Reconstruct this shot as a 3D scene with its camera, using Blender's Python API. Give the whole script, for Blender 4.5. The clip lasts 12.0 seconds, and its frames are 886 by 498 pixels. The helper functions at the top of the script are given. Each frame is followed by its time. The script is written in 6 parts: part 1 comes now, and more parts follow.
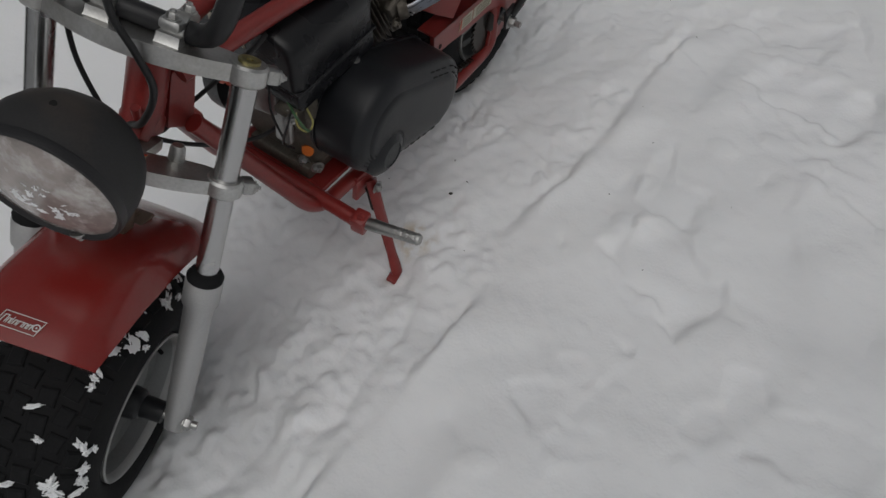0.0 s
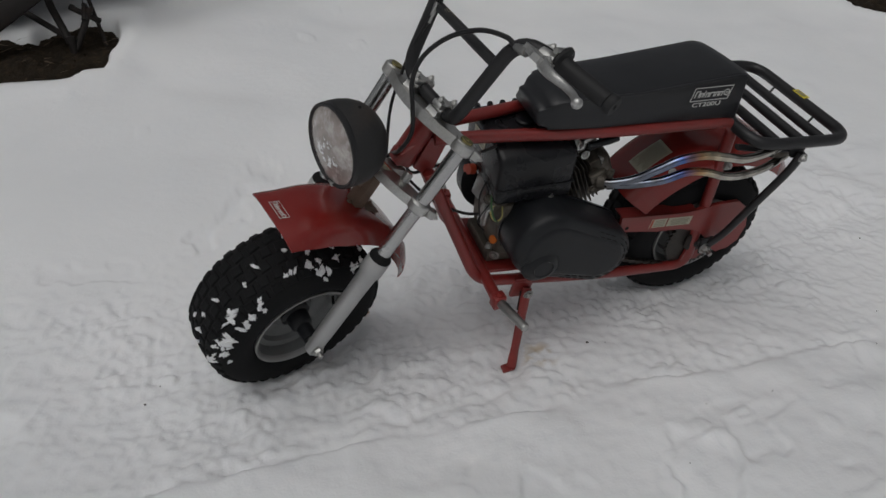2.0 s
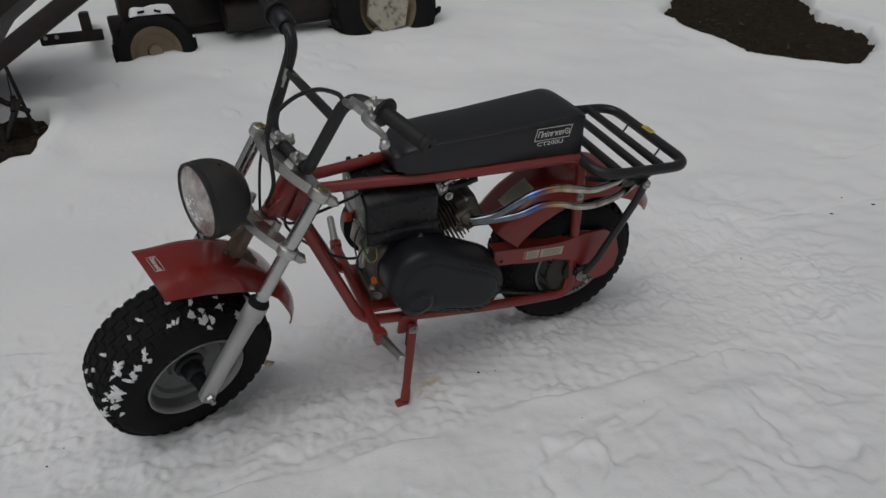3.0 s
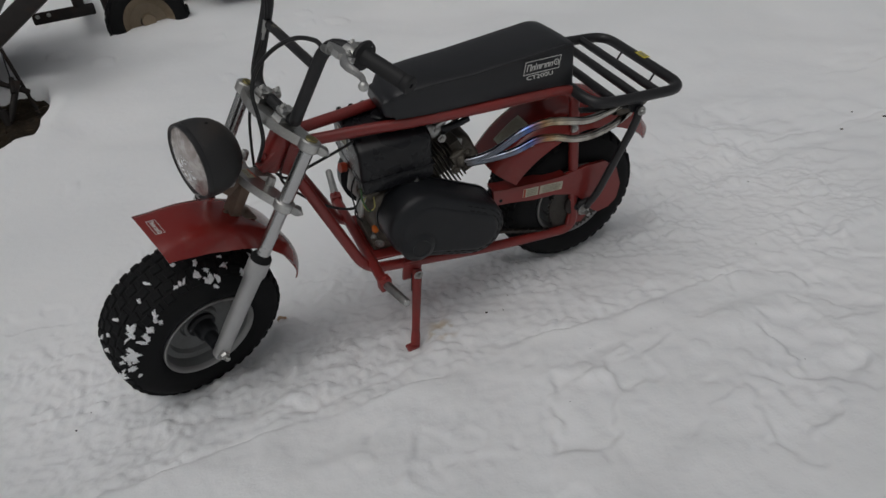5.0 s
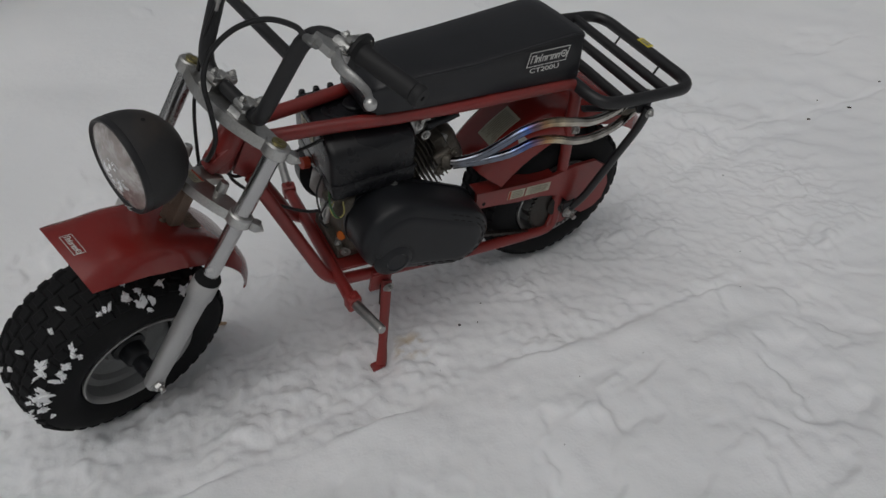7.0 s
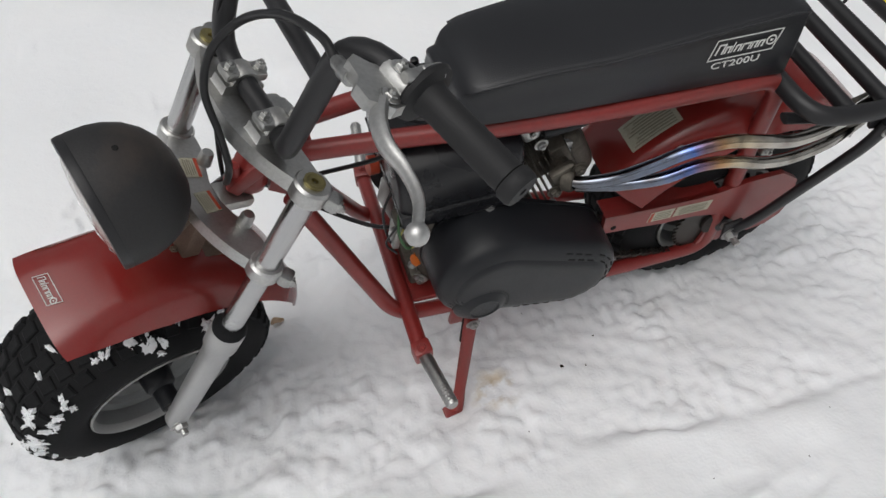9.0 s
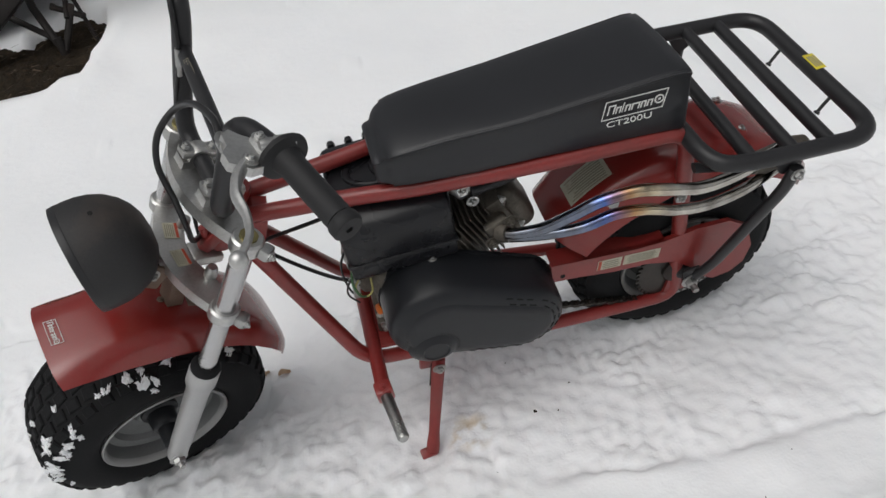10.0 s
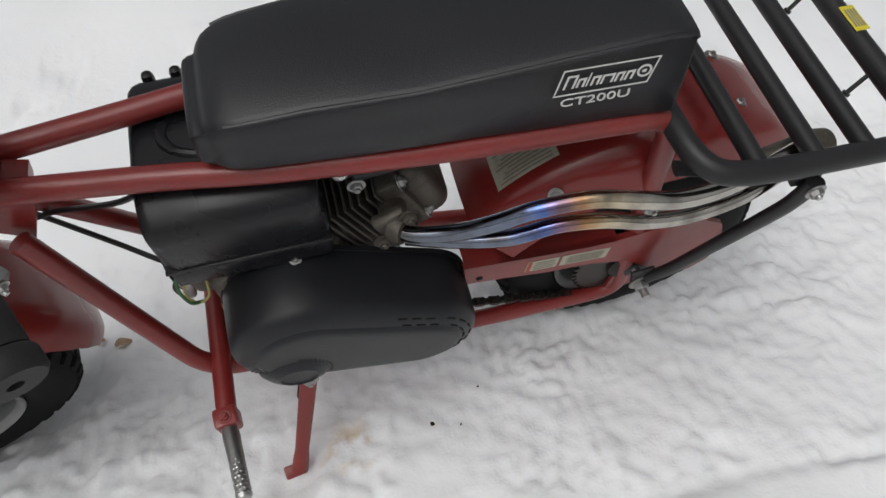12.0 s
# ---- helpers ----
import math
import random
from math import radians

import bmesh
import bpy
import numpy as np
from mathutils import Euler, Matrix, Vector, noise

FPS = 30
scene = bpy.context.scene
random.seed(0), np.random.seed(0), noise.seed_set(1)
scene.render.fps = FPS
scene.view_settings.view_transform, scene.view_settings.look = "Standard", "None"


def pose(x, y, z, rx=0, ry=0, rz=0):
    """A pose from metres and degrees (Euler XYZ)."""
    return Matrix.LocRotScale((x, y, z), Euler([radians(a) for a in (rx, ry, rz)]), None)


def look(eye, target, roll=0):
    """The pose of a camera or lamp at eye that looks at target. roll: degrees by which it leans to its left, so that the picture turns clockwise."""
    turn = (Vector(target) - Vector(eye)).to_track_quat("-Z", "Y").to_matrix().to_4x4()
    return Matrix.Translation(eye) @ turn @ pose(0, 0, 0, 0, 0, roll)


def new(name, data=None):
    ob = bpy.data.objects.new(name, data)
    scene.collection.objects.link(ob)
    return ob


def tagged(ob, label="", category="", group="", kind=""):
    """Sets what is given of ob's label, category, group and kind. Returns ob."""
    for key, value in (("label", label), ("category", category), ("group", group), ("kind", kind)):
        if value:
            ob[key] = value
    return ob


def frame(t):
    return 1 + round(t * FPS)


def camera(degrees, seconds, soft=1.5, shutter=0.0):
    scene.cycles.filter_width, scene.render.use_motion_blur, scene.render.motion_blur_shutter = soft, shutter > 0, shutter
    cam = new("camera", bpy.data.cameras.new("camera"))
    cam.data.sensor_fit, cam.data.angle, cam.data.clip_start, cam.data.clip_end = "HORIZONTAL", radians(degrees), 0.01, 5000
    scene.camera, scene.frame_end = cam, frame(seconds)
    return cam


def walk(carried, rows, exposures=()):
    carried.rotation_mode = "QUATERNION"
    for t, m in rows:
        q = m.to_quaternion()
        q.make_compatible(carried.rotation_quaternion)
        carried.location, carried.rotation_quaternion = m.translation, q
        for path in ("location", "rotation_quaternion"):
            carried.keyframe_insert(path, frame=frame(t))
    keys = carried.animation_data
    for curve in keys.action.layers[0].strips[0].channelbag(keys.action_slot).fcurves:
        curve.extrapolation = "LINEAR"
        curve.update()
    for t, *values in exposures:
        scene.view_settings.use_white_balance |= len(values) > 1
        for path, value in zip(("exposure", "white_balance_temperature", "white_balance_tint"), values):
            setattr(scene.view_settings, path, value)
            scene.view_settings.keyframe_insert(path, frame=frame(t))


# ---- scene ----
cam = camera(66.3, 12.0)
PATH = [
    (0, (-0.536, -0.973, 1.071), (0.349, -0.011, -0.443), -17.2),
    (0.5, (-0.477, -1.081, 1.072), (0.13, 0.211, -0.33), -15.0),
    (1, (-0.452, -1.265, 1.053), (-0.234, 0.266, -0.216), -16.2),
    (1.5, (-0.506, -1.368, 1.083), (0.072, 0.123, -0.119), -4.2),
    (2, (-0.603, -1.515, 1.076), (-0.043, 0.167, 0.151), -1.6),
    (2.5, (-0.539, -1.586, 1.112), (-0.028, 0.119, 0.2), -1.6),
    (3, (-0.432, -1.73, 1.061), (0.236, -0.003, 0.306), -4.9),
    (3.2, (-0.4, -1.761, 1.056), (0.32, -0.053, 0.306), -6.7),
    (4.8, (-0.407, -1.749, 1.052), (0.187, -0.055, 0.17), -9.1),
    (5, (-0.395, -1.763, 1.033), (0.186, -0.06, 0.161), -10.2),
    (5.5, (-0.371, -1.774, 1.034), (0.196, -0.087, 0.122), -12.3),
    (6, (-0.354, -1.754, 1.019), (0.118, -0.08, 0.03), -13.9),
    (6.5, (-0.372, -1.599, 1.019), (0.213, -0.028, -0.073), -11.9),
    (7, (-0.406, -1.434, 1.1), (0.348, 0.081, 0.034), -4.7),
    (7.2, (-0.391, -1.381, 1.093), (0.394, 0.135, 0.05), -5.0),
    (8.8, (-0.181, -1.016, 1.097), (0.264, 0.385, -0.26), -5.9),
    (9, (-0.168, -1.008, 1.1), (0.169, 0.46, -0.216), -6.9),
    (9.5, (-0.047, -1.117, 1.104), (0.047, 0.447, -0.139), -9.8),
    (10, (0.035, -1.196, 1.113), (0.172, 0.466, 0.008), -13.3),
    (10.5, (0.061, -1.226, 1.106), (0.192, 0.443, 0.012), -14.6),
    (11, (0.064, -1.225, 1.105), (0.195, 0.433, -0.005), -14.7),
    (11.5, (0.11, -1.159, 1.113), (0.235, 0.473, -0.038), -12.7),
    (12, (0.17, -0.83, 1.03), (0.412, 0.563, -0.384), -5.9),
]
EXPO = [(0.0, -0.60), (7.0, -0.63), (8.8, 0.2), (12.0, 0.18)]
SIZE = 1.07  # the plan below is drawn at 1 : 1.07
walk(cam, [(t, look(eye, target, roll)) for t, eye, target, roll in PATH], EXPO)

# ---- daylight: bright overcast ----
world = bpy.data.worlds.new("sky")
scene.world = world
world.use_nodes = True
wn, wl = world.node_tree.nodes, world.node_tree.links
sky = wn.new("ShaderNodeTexSky")
sky.sky_type, sky.sun_disc = "NISHITA", False
sky.sun_elevation, sky.sun_rotation = radians(60), radians(220)
sky.air_density, sky.dust_density = 1.0, 6.0
cloud = wn.new("ShaderNodeHueSaturation")
cloud.inputs["Saturation"].default_value = 0.12
wl.new(sky.outputs["Color"], cloud.inputs["Color"])
wl.new(cloud.outputs["Color"], wn["Background"].inputs["Color"])
wn["Background"].inputs["Strength"].default_value = 0.078
sun = new("sun", bpy.data.lights.new("sun", "SUN"))
sun.data.energy, sun.data.angle, sun.data.color = 0.58, radians(55), (1.0, 0.98, 0.95)
sun.matrix_world = look((0, 0, 0), (0.28, 0.30, -1.0))


# ---- materials ----
def mat(name, color, rough, metal=0.0, var=0.12, scale=18.0, grain=400.0, bump=0.0, dirt=None, dirt_amount=0.0, coat=0.0, dirt_scale=9.0):
    """A surface with large and fine variation of colour and gloss, optional dirt and fine relief."""
    m = bpy.data.materials.new(name)
    m.use_nodes = True
    n, l = m.node_tree.nodes, m.node_tree.links
    b = n["Principled BSDF"]
    tc = n.new("ShaderNodeTexCoord")
    big, fine = n.new("ShaderNodeTexNoise"), n.new("ShaderNodeTexNoise")
    for node, sc in ((big, scale), (fine, grain)):
        node.inputs["Scale"].default_value = sc
        node.inputs["Detail"].default_value = 5
        l.new(tc.outputs["Object"], node.inputs["Vector"])
    mix = n.new("ShaderNodeMath")
    mix.operation = "ADD"
    l.new(big.outputs["Fac"], mix.inputs[0])
    l.new(fine.outputs["Fac"], mix.inputs[1])
    ramp = n.new("ShaderNodeValToRGB")
    ramp.color_ramp.elements[0].position, ramp.color_ramp.elements[1].position = 0.3, 0.7
    ramp.color_ramp.elements[0].color = (*[c * (1 - var) for c in color], 1)
    ramp.color_ramp.elements[1].color = (*[min(1, c * (1 + var)) for c in color], 1)
    half = n.new("ShaderNodeMath")
    half.operation = "MULTIPLY"
    half.inputs[1].default_value = 0.5
    l.new(mix.outputs[0], half.inputs[0])
    l.new(half.outputs[0], ramp.inputs["Fac"])
    out = ramp.outputs["Color"]
    if dirt:
        spots = n.new("ShaderNodeTexNoise")
        spots.inputs["Scale"].default_value, spots.inputs["Detail"].default_value = dirt_scale, 8
        spots.inputs["Roughness"].default_value = 0.65
        l.new(tc.outputs["Object"], spots.inputs["Vector"])
        lim = n.new("ShaderNodeMapRange")
        lim.inputs["From Min"].default_value, lim.inputs["From Max"].default_value = 0.5, 0.72
        lim.inputs["To Max"].default_value = dirt_amount
        l.new(spots.outputs["Fac"], lim.inputs["Value"])
        blend = n.new("ShaderNodeMix")
        blend.data_type = "RGBA"
        l.new(lim.outputs["Result"], blend.inputs["Factor"])
        l.new(out, blend.inputs["A"])
        blend.inputs["B"].default_value = (*dirt, 1)
        out = blend.outputs["Result"]
    l.new(out, b.inputs["Base Color"])
    gloss = n.new("ShaderNodeMapRange")
    gloss.inputs["To Min"].default_value, gloss.inputs["To Max"].default_value = max(0.03, rough - 0.1), min(1, rough + 0.12)
    l.new(big.outputs["Fac"], gloss.inputs["Value"])
    l.new(gloss.outputs["Result"], b.inputs["Roughness"])
    b.inputs["Metallic"].default_value = metal
    if max(color) < 0.03:
        b.inputs["Specular IOR Level"].default_value = {"black_rubber": 0.14, "black_gloss_shroud": 0.28, "black_textured_plastic": 0.30}.get(name, 0.40)
    if name == "wet_soil":
        b.inputs["Specular IOR Level"].default_value = 0.12
    b.inputs["Coat Weight"].default_value = coat
    b.inputs["Coat Roughness"].default_value = 0.12
    if bump:
        bm_ = n.new("ShaderNodeBump")
        bm_.inputs["Strength"].default_value, bm_.inputs["Distance"].default_value = 0.6, bump
        l.new(fine.outputs["Fac"], bm_.inputs["Height"])
        l.new(bm_.outputs["Normal"], b.inputs["Normal"])
    return m


RED = mat("red_paint", (0.205, 0.020, 0.017), 0.36, var=0.16, coat=0.15, dirt=(0.10, 0.035, 0.03), dirt_amount=0.5, bump=0.0002, grain=220)
RED_PLASTIC = mat("red_fender_paint", (0.195, 0.018, 0.015), 0.22, var=0.08, scale=7, coat=0.15, dirt=(0.15, 0.05, 0.04), dirt_amount=0.35, dirt_scale=14)
BLACK = mat("black_powder_coat", (0.014, 0.014, 0.0155), 0.42, var=0.25, bump=0.0003, grain=700)
PLASTIC = mat("black_textured_plastic", (0.0120, 0.0130, 0.0155), 0.36, var=0.25, bump=0.0005, grain=900, dirt=(0.025, 0.025, 0.025), dirt_amount=0.25)
TANK = mat("black_gloss_shroud", (0.0100, 0.0103, 0.0122), 0.26, var=0.2, grain=500, dirt=(0.022, 0.021, 0.02), dirt_amount=0.3)
VINYL = mat("black_vinyl", (0.0138, 0.0145, 0.0170), 0.34, var=0.2, scale=5, bump=0.0006, grain=650)
SHELL = mat("black_lamp_shell", (0.018, 0.0178, 0.0185), 0.6, var=0.3, scale=9, bump=0.0003, dirt=(0.060, 0.045, 0.037), dirt_amount=0.7, dirt_scale=7)
RUBBER = mat("black_rubber", (0.0105, 0.0107, 0.0115), 0.80, var=0.3, scale=14, bump=0.0006, grain=300, dirt=(0.015, 0.0145, 0.014), dirt_amount=0.4)
GRIP = mat("black_grip_rubber", (0.0115, 0.0115, 0.0125), 0.62, var=0.2, bump=0.0004, grain=700)
CHROME = mat("fork_chrome", (0.50, 0.50, 0.50), 0.24, metal=1.0, var=0.1, scale=12)
ALLOY = mat("cast_aluminium", (0.50, 0.50, 0.49), 0.42, metal=1.0, var=0.16, scale=20, bump=0.0004, grain=260, dirt=(0.20, 0.17, 0.12), dirt_amount=0.5)
GREYLEG = mat("grey_painted_fork_leg", (0.42, 0.42, 0.42), 0.45, metal=0.55, var=0.08, scale=16, bump=0.0002)
RIM = mat("grey_rim_paint", (0.165, 0.17, 0.17), 0.40, metal=0.5, var=0.15, dirt=(0.08, 0.075, 0.07), dirt_amount=0.6)
STEEL = mat("zinc_steel", (0.40, 0.40, 0.39), 0.38, metal=1.0, var=0.2, scale=60)
BRASS = mat("yellow_zinc", (0.30, 0.26, 0.12), 0.4, metal=1.0, var=0.2, scale=60)
ENGINE = mat("weathered_engine_alloy", (0.128, 0.115, 0.097), 0.52, metal=0.7, var=0.3, scale=30, bump=0.0006, grain=240, dirt=(0.028, 0.022, 0.016), dirt_amount=0.9)
BROWN = mat("rusty_bracket", (0.17, 0.12, 0.09), 0.6, metal=0.4, var=0.3, scale=40, dirt=(0.10, 0.04, 0.02), dirt_amount=0.7)
ORANGE = mat("orange_plastic", (0.62, 0.15, 0.02), 0.45, var=0.1)
CREAM = mat("aged_label", (0.42, 0.40, 0.31), 0.5, var=0.12, scale=60, dirt=(0.18, 0.15, 0.10), dirt_amount=0.5, dirt_scale=60)
LABELRED = mat("label_red", (0.38, 0.05, 0.02), 0.5, var=0.1)
LABELINK = mat("label_ink", (0.22, 0.205, 0.155), 0.6, var=0.1)
YELLOW = mat("yellow_label", (0.62, 0.52, 0.03), 0.5, var=0.1, scale=60)
WHITEINK = mat("white_print", (0.62, 0.62, 0.60), 0.5, var=0.06)
CHAIN = mat("oily_chain", (0.06, 0.055, 0.05), 0.4, metal=0.9, var=0.3, scale=80)
BLUE = mat("dark_blue_filter", (0.02, 0.02, 0.07), 0.5, var=0.2)
WIRE = mat("yellow_wire", (0.40, 0.36, 0.12), 0.5, var=0.1)
WIREGREEN = mat("green_wire", (0.05, 0.12, 0.05), 0.5, var=0.1)
CABLE = mat("black_cable", (0.010, 0.010, 0.011), 0.4, var=0.1)
LENS = mat("frosted_lamp_lens", (0.27, 0.235, 0.22), 0.22, var=0.35, scale=22, grain=60, dirt=(0.62, 0.60, 0.58), dirt_amount=0.9, dirt_scale=26, coat=0.5)
HOLE = mat("dark_opening", (0.004, 0.004, 0.004), 0.9, var=0.1)
# the rim's grey again, lighter, for its rolled edge
LIP = mat("rim_lip_pale", (0.27, 0.27, 0.265), 0.38, metal=0.5, var=0.12, dirt=(0.12, 0.11, 0.10), dirt_amount=0.6)
SOIL = mat("wet_soil", (0.019, 0.0145, 0.010), 0.85, var=0.5, scale=14, grain=90, bump=0.012, dirt=(0.055, 0.038, 0.022), dirt_amount=0.6, dirt_scale=30)
DARKIRON = mat("dark_iron", (0.022, 0.019, 0.018), 0.6, metal=0.3, var=0.35, dirt=(0.05, 0.025, 0.015), dirt_amount=0.6)
RUSTWHITE = mat("peeling_white_rim", (0.40, 0.37, 0.30), 0.6, var=0.1, dirt=(0.03, 0.016, 0.01), dirt_amount=1.0, dirt_scale=24)
TANRIM = mat("tan_rim", (0.23, 0.18, 0.12), 0.6, var=0.2, dirt=(0.10, 0.06, 0.04), dirt_amount=0.7)
STALK = mat("dead_stalk", (0.085, 0.058, 0.035), 0.8, var=0.3, scale=60)
LEAF = mat("dry_leaf", (0.48, 0.35, 0.24), 0.7, var=0.25, scale=120)


def exhaust_material():
    """Bare steel, blued and straw-coloured by heat towards the engine."""
    m = mat("heat_tinted_steel", (0.5, 0.5, 0.5), 0.14, metal=1.0, var=0.1, scale=40)
    n, l = m.node_tree.nodes, m.node_tree.links
    tc, sep, add = n.new("ShaderNodeTexCoord"), n.new("ShaderNodeSeparateXYZ"), n.new("ShaderNodeTexNoise")
    l.new(tc.outputs["Object"], sep.inputs[0])
    add.inputs["Scale"].default_value = 22
    l.new(tc.outputs["Object"], add.inputs["Vector"])
    wob = n.new("ShaderNodeMath")
    wob.operation, wob.inputs[1].default_value = "MULTIPLY_ADD", 0.05
    l.new(add.outputs["Fac"], wob.inputs[0])
    l.new(sep.outputs["X"], wob.inputs[2])
    rng = n.new("ShaderNodeMapRange")
    rng.inputs["From Min"].default_value, rng.inputs["From Max"].default_value = 0.22, 0.68
    l.new(wob.outputs[0], rng.inputs["Value"])
    ramp = n.new("ShaderNodeValToRGB")
    stops = [(0.0, (0.15, 0.16, 0.18)), (0.17, (0.18, 0.20, 0.245)), (0.27, (0.20, 0.235, 0.32)), (0.325, (0.09, 0.17, 0.46)), (0.37, (0.24, 0.15, 0.24)),
             (0.42, (0.48, 0.27, 0.13)), (0.48, (0.62, 0.52, 0.36)), (0.58, (0.56, 0.53, 0.48)), (1.0, (0.36, 0.35, 0.33))]
    el = ramp.color_ramp.elements
    while len(el) < len(stops):
        el.new(0.5)
    for e, (p, c) in zip(el, stops):
        e.position, e.color = p, (*c, 1)
    l.new(rng.outputs["Result"], ramp.inputs["Fac"])
    # dark blotches in the colour: dirty streaks and the metal's dark reflections
    dark_streaks, cut, mul = n.new("ShaderNodeTexNoise"), n.new("ShaderNodeMapRange"), n.new("ShaderNodeMix")
    dark_streaks.inputs["Scale"].default_value, dark_streaks.inputs["Detail"].default_value = 30, 8
    l.new(tc.outputs["Object"], dark_streaks.inputs["Vector"])
    cut.inputs["From Min"].default_value, cut.inputs["From Max"].default_value = 0.45, 0.75
    cut.inputs["To Max"].default_value = 0.8
    l.new(dark_streaks.outputs["Fac"], cut.inputs["Value"])
    mul.data_type = "RGBA"
    mul.inputs["B"].default_value = (0.09, 0.075, 0.06, 1)
    l.new(cut.outputs["Result"], mul.inputs["Factor"])
    l.new(ramp.outputs["Color"], mul.inputs["A"])
    l.new(mul.outputs["Result"], n["Principled BSDF"].inputs["Base Color"])
    return m


PIPE = exhaust_material()


def snow_material():
    m = bpy.data.materials.new("snow")
    m.use_nodes = True
    n, l = m.node_tree.nodes, m.node_tree.links
    b = n["Principled BSDF"]
    tc = n.new("ShaderNodeTexCoord")
    noises = []
    for sc, det in ((1.3, 4), (34, 7), (190, 5)):
        t = n.new("ShaderNodeTexNoise")
        t.inputs["Scale"].default_value, t.inputs["Detail"].default_value = sc, det
        l.new(tc.outputs["Object"], t.inputs["Vector"])
        noises.append(t)
    ramp = n.new("ShaderNodeValToRGB")
    ramp.color_ramp.elements[0].position, ramp.color_ramp.elements[1].position = 0.35, 0.65
    ramp.color_ramp.elements[0].color, ramp.color_ramp.elements[1].color = (0.77, 0.785, 0.80, 1), (0.83, 0.84, 0.85, 1)
    l.new(noises[0].outputs["Fac"], ramp.inputs["Fac"])
    # small yellowish stain in the trampled snow by the stand
    dist = n.new("ShaderNodeVectorMath")
    dist.operation = "DISTANCE"
    dist.inputs[1].default_value = (0.075, -0.21, 0.0)
    l.new(tc.outputs["Object"], dist.inputs[0])
    spot = n.new("ShaderNodeMapRange")
    spot.inputs["From Min"].default_value, spot.inputs["From Max"].default_value = 0.055, 0.01
    l.new(dist.outputs["Value"], spot.inputs["Value"])
    brk = n.new("ShaderNodeMapRange")
    brk.inputs["From Min"].default_value, brk.inputs["From Max"].default_value = 0.42, 0.62
    l.new(noises[1].outputs["Fac"], brk.inputs["Value"])
    mul = n.new("ShaderNodeMath")
    mul.operation = "MULTIPLY"
    l.new(spot.outputs["Result"], mul.inputs[0])
    l.new(brk.outputs["Result"], mul.inputs[1])
    blend = n.new("ShaderNodeMix")
    blend.data_type = "RGBA"
    l.new(mul.outputs[0], blend.inputs["Factor"])
    l.new(ramp.outputs["Color"], blend.inputs["A"])
    blend.inputs["B"].default_value = (0.50, 0.38, 0.22, 1)
    l.new(blend.outputs["Result"], b.inputs["Base Color"])
    b.inputs["Subsurface Weight"].default_value, b.inputs["Subsurface Scale"].default_value = 0.30, 0.005
    b.inputs["Subsurface Radius"].default_value = (1.0, 0.95, 0.9)
    b.inputs["Roughness"].default_value = 0.75
    b.inputs["Specular IOR Level"].default_value = 0.25
    b1, b2 = n.new("ShaderNodeBump"), n.new("ShaderNodeBump")
    b1.inputs["Distance"].default_value, b1.inputs["Strength"].default_value = 0.006, 0.30
    b2.inputs["Distance"].default_value, b2.inputs["Strength"].default_value = 0.003, 0.25
    l.new(noises[1].outputs["Fac"], b1.inputs["Height"])
    l.new(noises[2].outputs["Fac"], b2.inputs["Height"])
    l.new(b1.outputs["Normal"], b2.inputs["Normal"])
    l.new(b2.outputs["Normal"], b.inputs["Normal"])
    return m


SNOW = snow_material()


# ---- mesh helpers ----
def part(name, bm, material, parent=None, label="", m=None, smooth=True, angle=40):
    """Links a bmesh as one mesh object under a thing or a part."""
    if m is not None:
        bm.transform(m)
    bmesh.ops.recalc_face_normals(bm, faces=bm.faces)
    me = bpy.data.meshes.new(name)
    if smooth:
        for f in bm.faces:
            f.smooth = True
        lim = radians(angle)
        for e in bm.edges:
            if len(e.link_faces) == 2 and e.calc_face_angle(0) > lim:
                e.smooth = False
    bm.to_mesh(me)
    bm.free()
    me.materials.append(material)
    ob = new(name, me)
    if parent is not None:
        ob.parent = parent
    return tagged(ob, label)


def B():
    return bmesh.new()


def bevel_all(bm, w, seg=2, lim=30):
    es = [e for e in bm.edges if len(e.link_faces) == 2 and e.calc_face_angle(0) > radians(lim)]
    bmesh.ops.bevel(bm, geom=es, offset=w, segments=seg, profile=0.5, affect="EDGES", clamp_overlap=True)
    return bm


def add(bm, other):
    """Puts a copy of another bmesh into bm and frees it."""
    me = bpy.data.meshes.new("tmp")
    other.to_mesh(me)
    other.free()
    bm.from_mesh(me)
    bpy.data.meshes.remove(me)
    return bm


def box(size, at=(0, 0, 0), rot=(0, 0, 0), bev=0.0, seg=2):
    bm = B()
    bmesh.ops.create_cube(bm, size=1.0, matrix=Matrix.Diagonal((*size, 1)))
    if bev:
        bevel_all(bm, bev, seg)
    bm.transform(pose(*at, *rot))
    return bm


def fillet(pts, r, n=6):
    """Rounds the corners of a polyline; r: one radius or one for each inner corner."""
    pts = [Vector(p) for p in pts]
    out = [pts[0]]
    for i in range(1, len(pts) - 1):
        rr = r[i - 1] if isinstance(r, (list, tuple)) else r
        a, b, c = pts[i - 1], pts[i], pts[i + 1]
        d1, d2 = min(rr, (a - b).length * 0.49), min(rr, (c - b).length * 0.49)
        p, q = b + (a - b).normalized() * d1, b + (c - b).normalized() * d2
        for k in range(n + 1):
            t = k / n
            out.append(p * (1 - t) ** 2 + b * 2 * t * (1 - t) + q * t * t)
    out.append(pts[-1])
    return out


